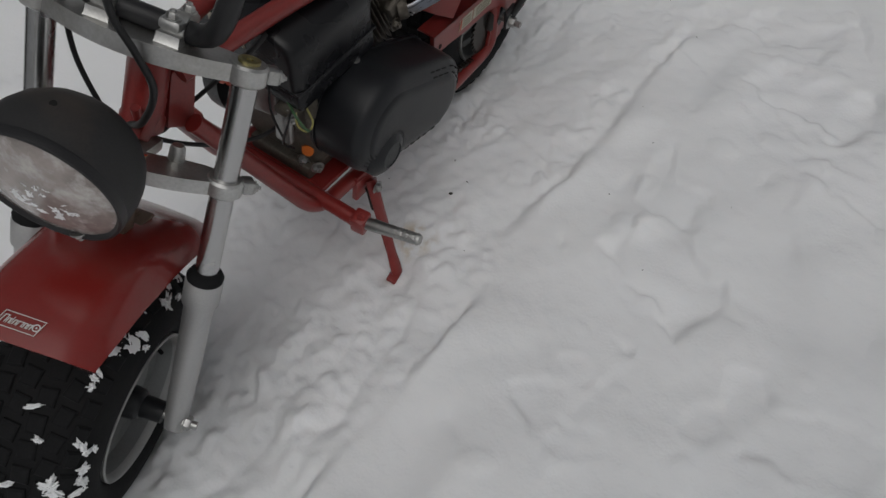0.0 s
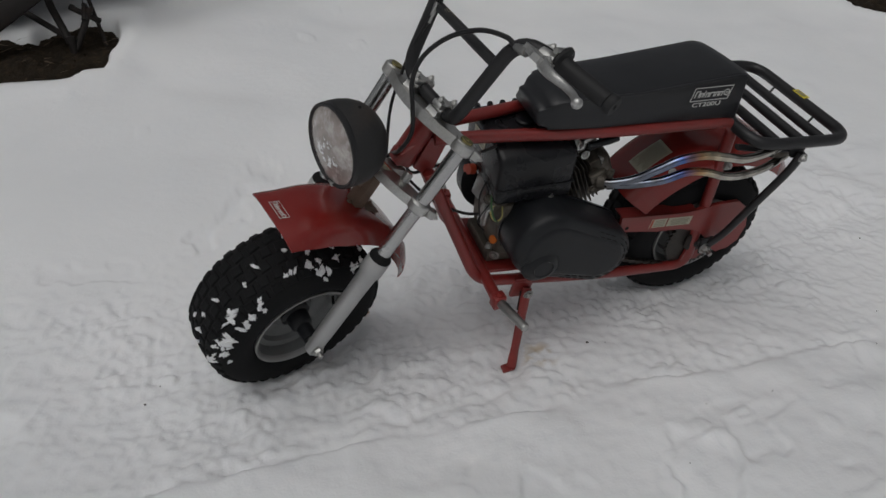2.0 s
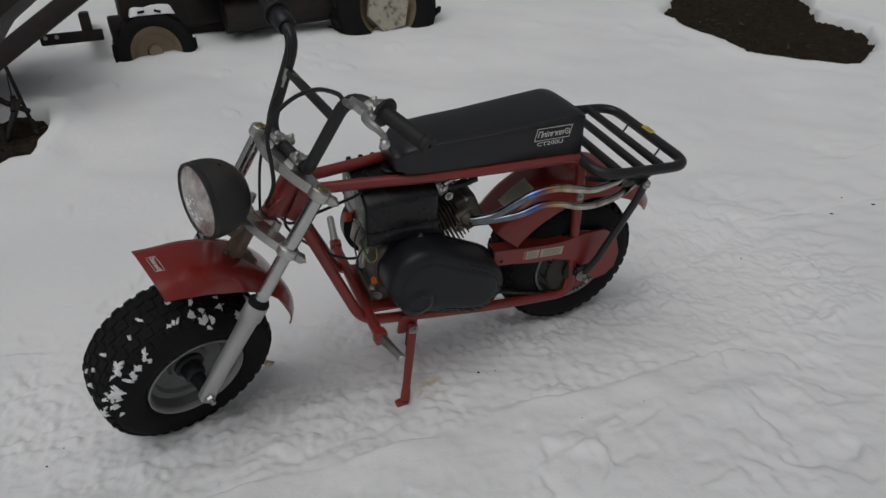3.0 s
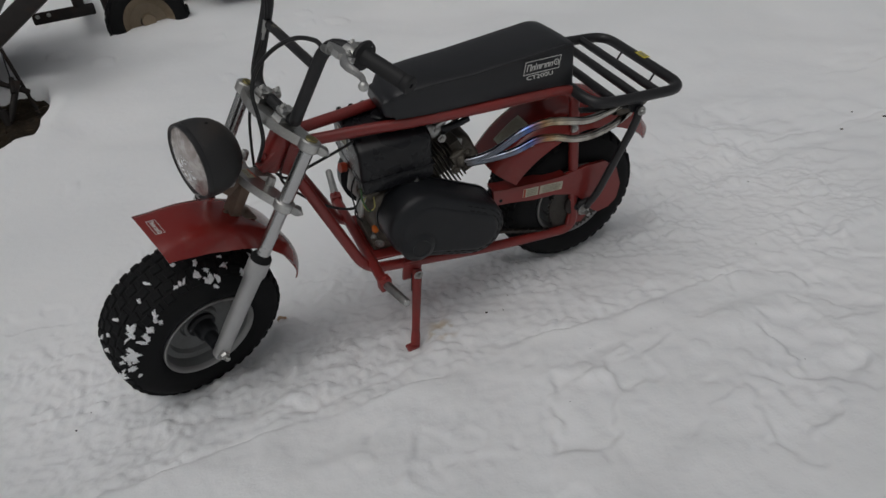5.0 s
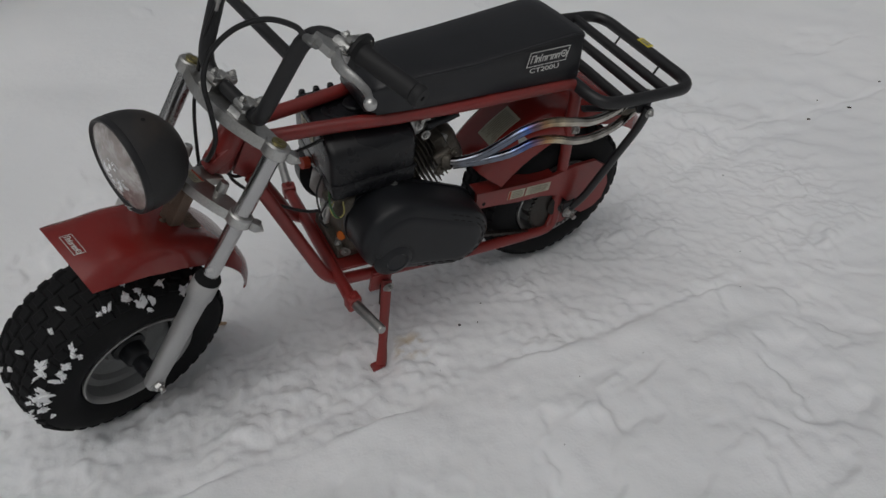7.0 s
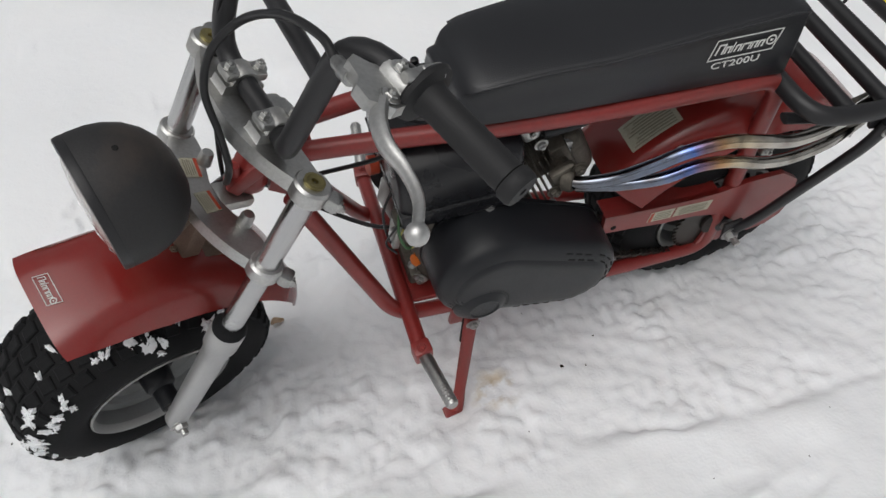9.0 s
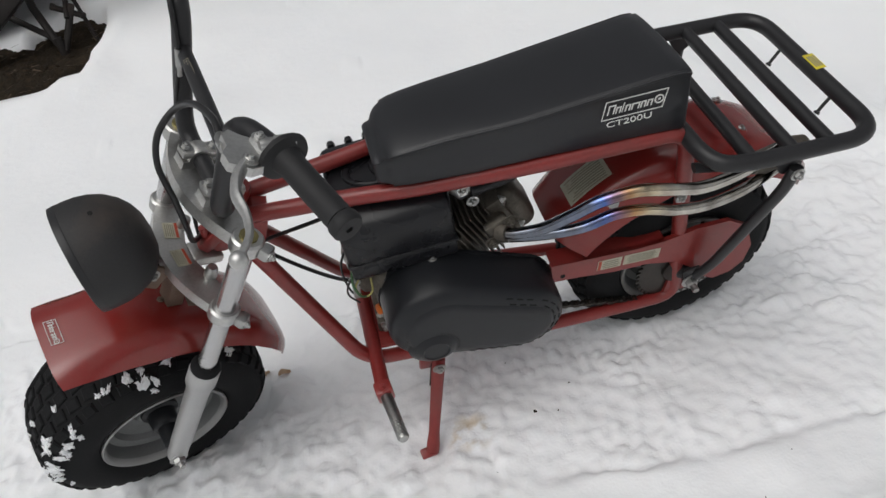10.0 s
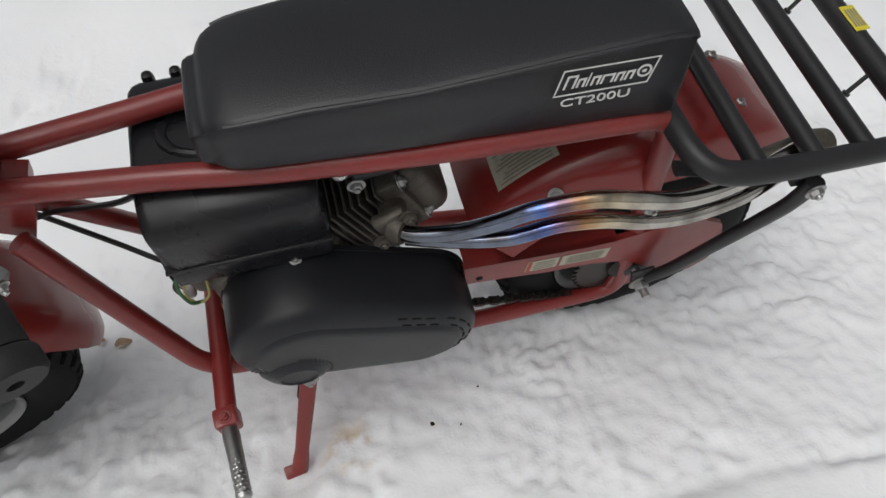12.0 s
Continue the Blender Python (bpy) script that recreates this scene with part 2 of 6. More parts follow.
def spline(pts, n=8):
    """A smooth curve through the points."""
    pts = [Vector(p) for p in pts]
    ext = [pts[0] * 2 - pts[1], *pts, pts[-1] * 2 - pts[-2]]
    out = []
    for i in range(1, len(ext) - 2):
        a, b, c, d = ext[i - 1:i + 3]
        for k in range(n):
            t = k / n
            out.append(0.5 * ((2 * b) + (c - a) * t + (2 * a - 5 * b + 4 * c - d) * t * t + (3 * b - a - 3 * c + d) * t ** 3))
    out.append(pts[-1])
    return out


def sweep(path, r, seg=14, squash=1.0, up=None, bm=None):
    """A tube along a path; r: one radius or one for each point."""
    bm = bm or B()
    path = [Vector(p) for p in path]
    n = len(path)
    rad = r if isinstance(r, (list, tuple)) else [r] * n
    tang = [(path[min(i + 1, n - 1)] - path[max(i - 1, 0)]).normalized() for i in range(n)]
    side = Vector(up) if up else tang[0].orthogonal()
    rings = []
    for i in range(n):
        side = (side - tang[i] * side.dot(tang[i])).normalized()
        other = tang[i].cross(side)
        rings.append([bm.verts.new(path[i] + (side * math.cos(2 * math.pi * k / seg) + other * squash * math.sin(2 * math.pi * k / seg)) * rad[i]) for k in range(seg)])
    for a, b in zip(rings, rings[1:]):
        for k in range(seg):
            bm.faces.new((a[k], a[(k + 1) % seg], b[(k + 1) % seg], b[k]))
    bm.faces.new(rings[0][::-1])
    bm.faces.new(rings[-1])
    return bm


def rod(a, b, r, seg=16, r2=None, bm=None):
    return sweep([a, b], [r, r if r2 is None else r2], seg, bm=bm)


def turned(axis_from, axis_to, profile, seg=32, bm=None):
    """A solid of revolution: profile is a list of (share along the axis in metres, radius)."""
    a, d = Vector(axis_from), (Vector(axis_to) - Vector(axis_from)).normalized()
    u = d.orthogonal().normalized()
    v = d.cross(u)
    bm = bm or B()
    rings = []
    for h, r in profile:
        if r < 1e-5:
            rings.append([bm.verts.new(a + d * h)])
        else:
            rings.append([bm.verts.new(a + d * h + (u * math.cos(2 * math.pi * k / seg) + v * math.sin(2 * math.pi * k / seg)) * r) for k in range(seg)])
    for p, q in zip(rings, rings[1:]):
        for k in range(seg):
            j = (k + 1) % seg
            if len(p) == 1 and len(q) == 1:
                continue
            if len(p) == 1:
                bm.faces.new((p[0], q[j], q[k]))
            elif len(q) == 1:
                bm.faces.new((p[k], p[j], q[0]))
            else:
                bm.faces.new((p[k], p[j], q[j], q[k]))
    return bm


def bolt(at, direction, r=0.006, h=0.006, washer=True):
    """A hexagon bolt head with a washer."""
    a, d = Vector(at), Vector(direction).normalized()
    bm = B()
    if washer:
        turned(a, a + d, [(0, 0), (0, r * 1.5), (0.0015, r * 1.5), (0.0015, 0)], 16, bm)
    sweep([a + d * 0.001, a + d * h * 0.8, a + d * h], [r, r, r * 0.85], 6, bm=bm)
    turned(a, a + d, [(h, r * 0.5), (h + 0.003, r * 0.45), (h + 0.003, 0)], 10, bm)
    return bm


def shell(grid, thick):
    """A closed sheet of the given thickness from rows of points (outer side), thickened along its normals."""
    rows, cols = len(grid), len(grid[0])
    g = np.array([[tuple(p) for p in row] for row in grid], float)
    du, dv = np.gradient(g, axis=0), np.gradient(g, axis=1)
    nrm = np.cross(du, dv)
    nrm /= np.linalg.norm(nrm, axis=2, keepdims=True) + 1e-12
    inner = g - nrm * thick
    bm = B()
    a = [[bm.verts.new(p) for p in row] for row in g]
    b = [[bm.verts.new(p) for p in row] for row in inner]
    for i in range(rows - 1):
        for j in range(cols - 1):
            bm.faces.new((a[i][j], a[i + 1][j], a[i + 1][j + 1], a[i][j + 1]))
            bm.faces.new((b[i][j], b[i][j + 1], b[i + 1][j + 1], b[i + 1][j]))
    for i in range(rows - 1):
        for j in (0, cols - 1):
            bm.faces.new((a[i][j], b[i][j], b[i + 1][j], a[i + 1][j]))
    for j in range(cols - 1):
        for i in (0, rows - 1):
            bm.faces.new((a[i][j], a[i][j + 1], b[i][j + 1], b[i][j]))
    return bm


def loops(layers, cap=True):
    """Skins a list of closed outlines of equal length."""
    bm = B()
    vs = [[bm.verts.new(p) for p in lay] for lay in layers]
    n = len(vs[0])
    for a, b in zip(vs, vs[1:]):
        for k in range(n):
            bm.faces.new((a[k], a[(k + 1) % n], b[(k + 1) % n], b[k]))
    if cap:
        bm.faces.new(vs[0][::-1])
        bm.faces.new(vs[-1])
    return bm


def letters(text, size, depth=0.0004):
    """Raised lettering in the built-in font, as a bmesh centred on its middle, in the xy plane."""
    cu = bpy.data.curves.new("lettering", "FONT")
    cu.body, cu.size, cu.extrude, cu.align_x, cu.align_y = text, size, depth, "CENTER", "CENTER"
    ob = bpy.data.objects.new("lettering", cu)
    me = bpy.data.meshes.new_from_object(ob)
    bm = B()
    bm.from_mesh(me)
    bpy.data.objects.remove(ob)
    bpy.data.curves.remove(cu)
    bpy.data.meshes.remove(me)
    return bm


def emblem(w, h, line=0.0016, slant=0.25):
    """A slanted outlined plate with plain strokes in it, in the xy plane."""
    bm = B()

    def quad(x0, y0, x1, y1):
        vs = [bm.verts.new((x + slant * y, y, z)) for z in (0, 0.0006) for x, y in ((x0, y0), (x1, y0), (x1, y1), (x0, y1))]
        for f in ((3, 2, 1, 0), (4, 5, 6, 7), (0, 1, 5, 4), (1, 2, 6, 5), (2, 3, 7, 6), (3, 0, 4, 7)):
            bm.faces.new([vs[i] for i in f])
    a, b = w / 2, h / 2
    quad(-a, -b, a, -b + line)
    quad(-a, b - line, a, b)
    quad(-a, -b + line, -a + line, b - line)
    quad(a - line, -b + line, a, b - line)
    x = -a + w * 0.07
    for ww, lo, hi in ((0.115, -0.24, 0.26), (0.085, -0.24, 0.1), (0.030, -0.24, 0.26), (0.085, -0.24, 0.1), (0.13, -0.24, 0.1), (0.085, -0.24, 0.1), (0.085, -0.24, 0.1)):
        y0, y1, x1 = lo * h, hi * h, x + ww * w
        t = min(w * 0.022, (x1 - x) * 0.5)
        quad(x, y0, x + t, y1)
        if ww > 0.05:
            quad(x1 - t, y0, x1, y1)
            quad(x + t, y1 - t, x1 - t, y1)
        x = x1 + w * 0.018
    ring = turned((a - w * 0.105, 0, 0), (a - w * 0.105, 0, 1), [(0, h * 0.24), (0.0006, h * 0.24), (0.0006, h * 0.17), (0, h * 0.17)], 20)
    add(bm, ring)
    quad(a - w * 0.125, -h * 0.05, a - w * 0.085, h * 0.05)
    return bm


def plane_at(origin, xdir, ydir):
    """The pose of a flat thing whose x and y run along the given directions."""
    x = Vector(xdir).normalized()
    z = x.cross(Vector(ydir)).normalized()
    y = z.cross(x)
    return Matrix.Translation(origin) @ Matrix((x, y, z)).transposed().to_4x4()


def sticker(root, at, xdir, ydir, w, h, head, lines, label, corner=0.003):
    """A printed label: plate, coloured head and bars for its unreadable print."""
    m = plane_at(at, xdir, ydir)
    plate = part("warning_label", bevel_all(box((w, h, 0.0008)), 0.0003, 1), CREAM, root, label, m=m)
    if head:
        side, share = head
        size, pos = ((w * share, h * 0.92, 0.0006), (-w * (0.5 - share / 2) + w * 0.03, 0, 0.0006)) if side == "left" else ((w * 0.94, h * share, 0.0006), (0, h * (0.5 - share / 2) - h * 0.03, 0.0006))
        part("print_field", box(size, pos), LABELRED, plate, "red printed field", m=m)
    bm = B()
    x0, x1, y0, y1 = -w * 0.43, w * 0.43, -h * 0.42, h * 0.40
    if head and head[0] == "left":
        x0 += w * head[1]
    if head and head[0] == "top":
        y1 -= h * head[1]
    for k in range(lines):
        y = y1 + (y0 - y1) * (k + 0.5) / lines
        add(bm, box(((x1 - x0) * (0.8 + 0.2 * ((k * 7) % 5) / 5), abs(y1 - y0) / lines * 0.45, 0.0004), ((x0 + x1) / 2, y, 0.0006)))
    tagged(part("fine_print", bm, LABELINK, plate, "rows of fine dark print", m=m), kind="stuff")
    return plate


# ---- snow ground ----
def vnoise(x, y, scale, seed):
    """Smooth random field between about -1 and 1 with features of about the given size in metres."""
    x, y = x / scale, y / scale
    xi, yi = np.floor(x).astype(np.int64), np.floor(y).astype(np.int64)
    fx, fy = x - xi, y - yi

    def g(a, b):
        k = ((xi + a) * 374761393 + (yi + b) * 668265263 + seed * 974634777) & 0xFFFFFFFF
        k = ((k ^ (k >> 13)) * 1274126177) & 0xFFFFFFFF
        t = ((k ^ (k >> 16)) & 0xFFFF) * (2 * math.pi / 65536)
        return np.cos(t) * (fx - a) + np.sin(t) * (fy - b)
    u, v = fx ** 3 * (fx * (fx * 6 - 15) + 10), fy ** 3 * (fy * (fy * 6 - 15) + 10)
    n0 = g(0, 0) * (1 - u) + g(1, 0) * u
    n1 = g(0, 1) * (1 - u) + g(1, 1) * u
    return (n0 * (1 - v) + n1 * v) * 1.5


def step(x, a, b):
    t = np.clip((x - a) / (b - a), 0, 1)
    return t * t * (3 - 2 * t)


def bank(y):
    """The ground is level under the bike and climbs behind it, to level out far away."""
    near = 0.055 * np.log1p(np.exp((np.minimum(y, 8) - 0.12) / 0.055)) * 0.2186
    return np.where(y < 3.6, near, 0.7607 + 0.9 * (1 - np.exp(-(y - 3.6) * 0.2186 / 0.9)))


def inside(x, y, poly):
    """Signed distance to a polygon, positive inside."""
    d = np.full(x.shape, 1e9)
    odd = np.zeros(x.shape, bool)
    for (x0, y0), (x1, y1) in zip(poly, poly[1:] + poly[:1]):
        t = np.clip(((x - x0) * (x1 - x0) + (y - y0) * (y1 - y0)) / ((x1 - x0) ** 2 + (y1 - y0) ** 2), 0, 1)
        d = np.minimum(d, np.hypot(x - x0 - t * (x1 - x0), y - y0 - t * (y1 - y0)))
        cross = ((y0 > y) != (y1 > y)) & (x < (x1 - x0) * (y - y0) / (y1 - y0 + 1e-12) + x0)
        odd ^= cross
    return np.where(odd, d, -d)


PIT_CART = [(-0.935, 2.40), (-0.950, 2.10), (-1.00, 1.825), (-1.14, 1.755), (-1.35, 1.755), (-1.80, 1.77), (-2.25, 1.95), (-2.35, 2.3), (-1.85, 2.40), (-1.50, 2.36), (-1.32, 2.34), (-1.28, 2.44), (-1.10, 2.47)]
PIT_FAR = [(x - 0.09, y) for x, y in [(3.60, 3.0), (3.37, 2.80), (3.25, 2.62), (3.25, 2.17), (3.19, 1.80), (3.35, 1.56), (3.56, 1.40), (3.72, 1.38), (4.16, 1.61), (4.36, 1.83), (4.35, 2.25), (4.70, 2.65), (5.2, 3.5), (4.3, 3.9)]]


def groove(x, y, a, b, w, depth):
    (x0, y0), (x1, y1) = a, b
    t = np.clip(((x - x0) * (x1 - x0) + (y - y0) * (y1 - y0)) / ((x1 - x0) ** 2 + (y1 - y0) ** 2), 0, 1)
    d = np.hypot(x - x0 - t * (x1 - x0), y - y0 - t * (y1 - y0))
    return -depth * np.exp(-(d / w) ** 2)


def boot(x, y, cx, cy, turn, length, width, depth):
    """A soft boot mark: a flat hollow with a steep lip and a little heaped rim."""
    c, s = math.cos(radians(turn)), math.sin(radians(turn))
    u, v = (x - cx) * c + (y - cy) * s, -(x - cx) * s + (y - cy) * c
    u = u + 0.055 * vnoise(x, y, 0.10, 41) + 0.02 * vnoise(x, y, 0.04, 42)
    v = v + 0.050 * vnoise(x, y, 0.08, 43) + 0.015 * vnoise(x, y, 0.03, 44)
    d = ((np.abs(u) / (length / 2)) ** 3 + (np.abs(v) / (width / 2)) ** 3) ** (1 / 3)
    return -depth * (1 - step(d, 0.70, 1.12)) * (0.6 + 0.4 * vnoise(x, y, 0.06, 45)) + depth * 0.10 * np.exp(-((d - 1.15) / 0.2) ** 2)


def turned_noise(x, y, scale, seed):
    """Random field on a lattice turned by an angle of its own, so that no direction repeats."""
    a = 0.7 + 1.7 * seed
    c, s = math.cos(a), math.sin(a)
    return vnoise(c * x - s * y + 3.1 * seed, s * x + c * y - 1.7 * seed, scale, seed)


def clods(x, y, cell, seed, share):
    """Low domes of random size scattered over a jittered grid: crumbs of kicked-up snow."""
    xi, yi = np.floor(x / cell).astype(np.int64), np.floor(y / cell).astype(np.int64)
    best = np.zeros(x.shape)

    def h(a, b, k):
        v = (a * 374761393 + b * 668265263 + (seed * 7 + k) * 974634777) & 0xFFFFFFFF
        v = ((v ^ (v >> 13)) * 1274126177) & 0xFFFFFFFF
        return ((v ^ (v >> 16)) & 0xFFFF) / 65535.0
    for i in (-1, 0, 1):
        for j in (-1, 0, 1):
            a, b = xi + i, yi + j
            px, py = (a + h(a, b, 1)) * cell, (b + h(a, b, 2)) * cell
            r = cell * (0.25 + 0.55 * h(a, b, 3))
            turn = 6.28 * h(a, b, 5)
            dx, dy = x - px, y - py
            u, v = dx * np.cos(turn) + dy * np.sin(turn), dy * np.cos(turn) - dx * np.sin(turn)
            d = np.hypot(u, 1.5 * v) / r
            dome = r * 0.5 * np.sqrt(np.maximum(1 - d * d, 0)) * (h(a, b, 4) < share)
            best = np.maximum(best, dome)
    return best


def crack(x, y, pts, depth, lift, side):
    """A broken step in the crust: a thin groove with one lip a little higher."""
    d = np.full(x.shape, 1e9)
    sgn = np.zeros(x.shape)
    for (x0, y0), (x1, y1) in zip(pts, pts[1:]):
        lx, ly = x1 - x0, y1 - y0
        t = np.clip(((x - x0) * lx + (y - y0) * ly) / (lx * lx + ly * ly), 0, 1)
        e = np.hypot(x - x0 - t * lx, y - y0 - t * ly)
        near = e < d
        d = np.where(near, e, d)
        sgn = np.where(near, np.sign(lx * (y - y0) - ly * (x - x0)) * side, sgn)
    fade = 0.5 + 0.5 * turned_noise(x, y, 0.07, 46)
    return fade * (-depth * np.exp(-(d / 0.016) ** 2) + lift * (sgn > 0) * np.exp(-d / 0.07) * step(d, 0.0, 0.014))


CRACKS = [([(0.28, -0.57), (0.21, -0.57), (0.17, -0.59), (0.14, -0.64), (0.12, -0.70), (0.08, -0.76)], 0.008, 0.006, 1), ([(0.47, -0.80), (0.41, -0.80), (0.35, -0.84)], 0.006, 0.005, 1),
          ([(0.70, -0.68), (0.63, -0.76), (0.58, -0.82), (0.54, -0.93)], 0.006, 0.005, -1), ([(0.80, -0.46), (0.76, -0.52), (0.69, -0.60)], 0.006, 0.004, -1), ([(-0.12, -0.65), (-0.04, -0.67), (0.0, -0.68)], 0.005, 0.004, 1),
          ([(0.0, -0.55), (-0.05, -0.60)], 0.005, 0.003, 1), ([(1.02, -0.78), (0.92, -0.81), (0.84, -0.88)], 0.006, 0.005, 1), ([(0.92, -0.70), (0.85, -0.71)], 0.005, 0.003, 1), ([(1.16, 0.06), (1.56, 0.20), (1.96, 0.16), (2.34, 0.14)], 0.010, 0.006, 1),
          ([(-0.12, -0.56), (-0.15, -0.61)], 0.006, 0.004, -1), ([(0.30, -0.52), (0.36, -0.50), (0.42, -0.53)], 0.004, 0.003, 1), ([(1.1, -0.52), (1.22, -0.60), (1.24, -0.72)], 0.006, 0.005, 1), ([(-0.42, -0.62), (-0.36, -0.70), (-0.38, -0.80)], 0.005, 0.004, 1)]


def ground_height(x, y):
    z = bank(y)
    T = turned_noise
    near = np.exp(-(np.maximum(np.abs(x - 0.2) - 1.6, 0) / 1.2) ** 2) * np.exp(-(np.maximum(np.abs(y + 0.1) - 1.0, 0) / 0.8) ** 2)
    z = z + 0.012 * T(x, y, 0.7, 1) * step(np.abs(y - 0.0), 0.15, 0.7) + 0.02 * T(x, y, 1.9, 2) * step(np.abs(y), 0.5, 1.5)
    z = z + 0.12 * T(x, y, 9.0, 3) * step(np.hypot(x, y), 5, 14)
    # warped coordinates keep every mark ragged
    wx = x + 0.016 * T(x, y, 0.06, 31) + 0.008 * T(x, y, 0.025, 33)
    wy = y + 0.016 * T(x, y, 0.06, 32) + 0.008 * T(x, y, 0.025, 34)
    # edge of the trampled lane, broken in places
    edge = np.interp(x, (-1.2, -0.74, -0.34, -0.1, 0.02, 0.12, 0.25, 0.36, 0.57, 0.81), (-0.34, -0.36, -0.37, -0.40, -0.41, -0.395, -0.385, -0.42, -0.43, -0.455)) + 0.35 * (wy - y)
    stop = 1 - step(x, 0.80, 1.10)
    keen = 0.35 + 0.65 * step(T(x, y, 0.16, 36), -0.4, 0.4) * (1 - 0.8 * np.exp(-((x - 0.11) / 0.10) ** 2))
    lane = step(y, edge - 0.004 - 0.03 * (1 - keen), edge + 0.014 + 0.05 * (1 - keen))
    back = 1 - step(y + 0.10 * T(x, y, 0.3, 7), 0.20, 0.50)
    lane_in = lane * back * step(x, -2.2, -1.2) * (1 - step(x, 2.2, 3.2))
    z = z + (1 - lane) * 0.016 * keen * stop * step(x, -1.0, -0.5) * np.exp(-np.maximum(edge - y, 0) / 0.35)
    z = z - 0.005 * keen * stop * step(x, -1.2, -0.7) * np.exp(-((y - edge - 0.014) / 0.012) ** 2)
    # churned snow in the lane: lumps drawn out along the wheel track, crumbs and clods
    rough = step(T(x, y, 0.24, 14) + 0.5 * T(x, y, 0.09, 38), -0.5, 0.6)
    dense = step(x, -1.35, -1.0) * (1 - step(x, 1.4, 1.8)) * (1 - step(y, 0.45, 0.65))
    lumps = 0.0075 * T(0.85 * x + 0.1 * y, y, 0.075, 11) + (0.0056 * T(x, y, 0.036, 12) + 0.0028 * T(x, y, 0.018, 13)) * dense
    crumb = 0.80 * clods(wx, wy, 0.036, 5, 0.40) + 0.60 * clods(wx, wy, 0.022, 6, 0.45) + 0.55 * clods(wx, wy, 0.062, 7, 0.25)
    churn = np.exp(-(np.hypot((x - 0.45) / 0.42, (y + 0.04) / 0.12)) ** 4) + 0.8 * np.exp(-(np.hypot((x + 0.36) / 0.22, (y + 0.05) / 0.16)) ** 4)
    z = z + churn * (0.8 * clods(x, y, 0.026, 9, 0.6) + 0.7 * clods(x, y, 0.015, 10, 0.6))
    z = z + lane_in * (lumps * (0.55 + 0.45 * rough) + dense * crumb * (0.2 + 0.8 * rough) * 0.7 + 0.008 * T(x, y, 0.15, 15))
    # the rut that the wheels have pressed, with the lugs' prints
    for y0, x0, x1, turn, dp in ((-0.245, -1.6, 0.05, -0.09, 0.006), (-0.10, -1.6, -0.35, -0.05, 0.008), (0.02, 0.7, 2.6, 0.06, 0.012)):
        v = y - y0 - turn * (x + 0.34)
        band = np.exp(-(v / 0.070) ** 4) * step(x, x0, x0 + 0.3) * (1 - step(x, x1 - 0.3, x1)) * step(T(x, y, 0.17, 16), -0.5, 0.4)
        tread = np.sin(2 * math.pi * (1.3 * wx - 0.3 * x + 0.35 * np.abs(v)) / 0.042) * np.cos(2 * math.pi * (v + wy - y) / 0.058)
        z = z + band * (0.0016 * np.tanh(1.6 * tread) - dp)
    for pts in (((-0.95, -0.12), (-0.64, -0.18), (-0.34, -0.24), (-0.12, -0.25)), ((-0.60, -0.30), (-0.30, -0.32), (0.0, -0.30))):
        z = z + crack(wx, wy, pts, 0.006, 0.003, -1)
    # smoother crust outside the lane: soft old marks and dents
    crust = (1 - lane)
    z = z + crust * near * (0.018 * T(x, y, 0.34, 17) + 0.009 * T(x, y, 0.17, 39) + 0.0035 * T(x, y, 0.075, 18) + 0.0010 * dense * T(x, y, 0.028, 19) + 0.3 * dense * clods(x, y, 0.045, 8, 0.05))
    behind = step(y, 0.35, 0.6) * (1 - step(np.hypot(x, y), 4, 7))
    z = z + behind * (0.007 * T(x, y, 0.22, 37) + 0.028 * T(x, y, 0.5, 47) + 0.4 * clods(x, y, 0.12, 48, 0.04))
    # kicked-up heaps beside the track behind the machine
    heap = np.exp(-(np.hypot((x - 1.45) / 0.75, (y - 0.28) / 0.22)) ** 2)
    z = z + heap * (0.030 * T(x, y, 0.16, 49) + 0.010 * T(x, y, 0.08, 50) + 0.4 * clods(x, y, 0.09, 51, 0.3))
    for pts, depth, lift, side in CRACKS:
        z = z + crack(x + 0.6 * (wx - x), y + 0.6 * (wy - y), pts, depth * 0.8, lift * 1.6, side)
    for cx, cy, turn, ln, wd, dp in ((0.20, -0.69, 62, 0.26, 0.13, 0.018), (0.74, -0.76, 68, 0.30, 0.14, 0.018), (-0.10, -0.62, 30, 0.16, 0.10, 0.008), (0.40, -0.60, 35, 0.20, 0.10, 0.008), (0.95, -0.62, 80, 0.26, 0.12, 0.012), (0.52, -0.92, 50, 0.26, 0.12, 0.012), (0.02, -0.92, 80, 0.26, 0.12, 0.010),
                                     (1.18, -0.40, 40, 0.28, 0.14, 0.014), (1.35, -0.75, 70, 0.3, 0.14, 0.014), (1.62, 0.44, 20, 0.30, 0.14, 0.012), (1.75, 0.22, 30, 0.28, 0.14, 0.010), (1.25, 0.28, 10, 0.26, 0.14, 0.008),
                                     (-0.60, 0.66, 55, 0.42, 0.07, 0.014), (-0.97, 0.49, -12, 0.36, 0.08, 0.008), (-0.44, 0.90, 20, 0.14, 0.08, 0.010), (3.10, 0.86, 20, 0.5, 0.16, 0.018), (2.5, 0.55, 15, 0.4, 0.15, 0.015),
                                     (-1.25, -0.05, 10, 0.3, 0.12, 0.008), (-0.86, 0.16, 80, 0.22, 0.10, 0.006), (-1.26, 0.38, 5, 0.3, 0.06, 0.010), (-1.15, 0.06, 100, 0.14, 0.06, 0.010)):
        z = z + boot(x, y, cx, cy, turn, ln, wd, dp)
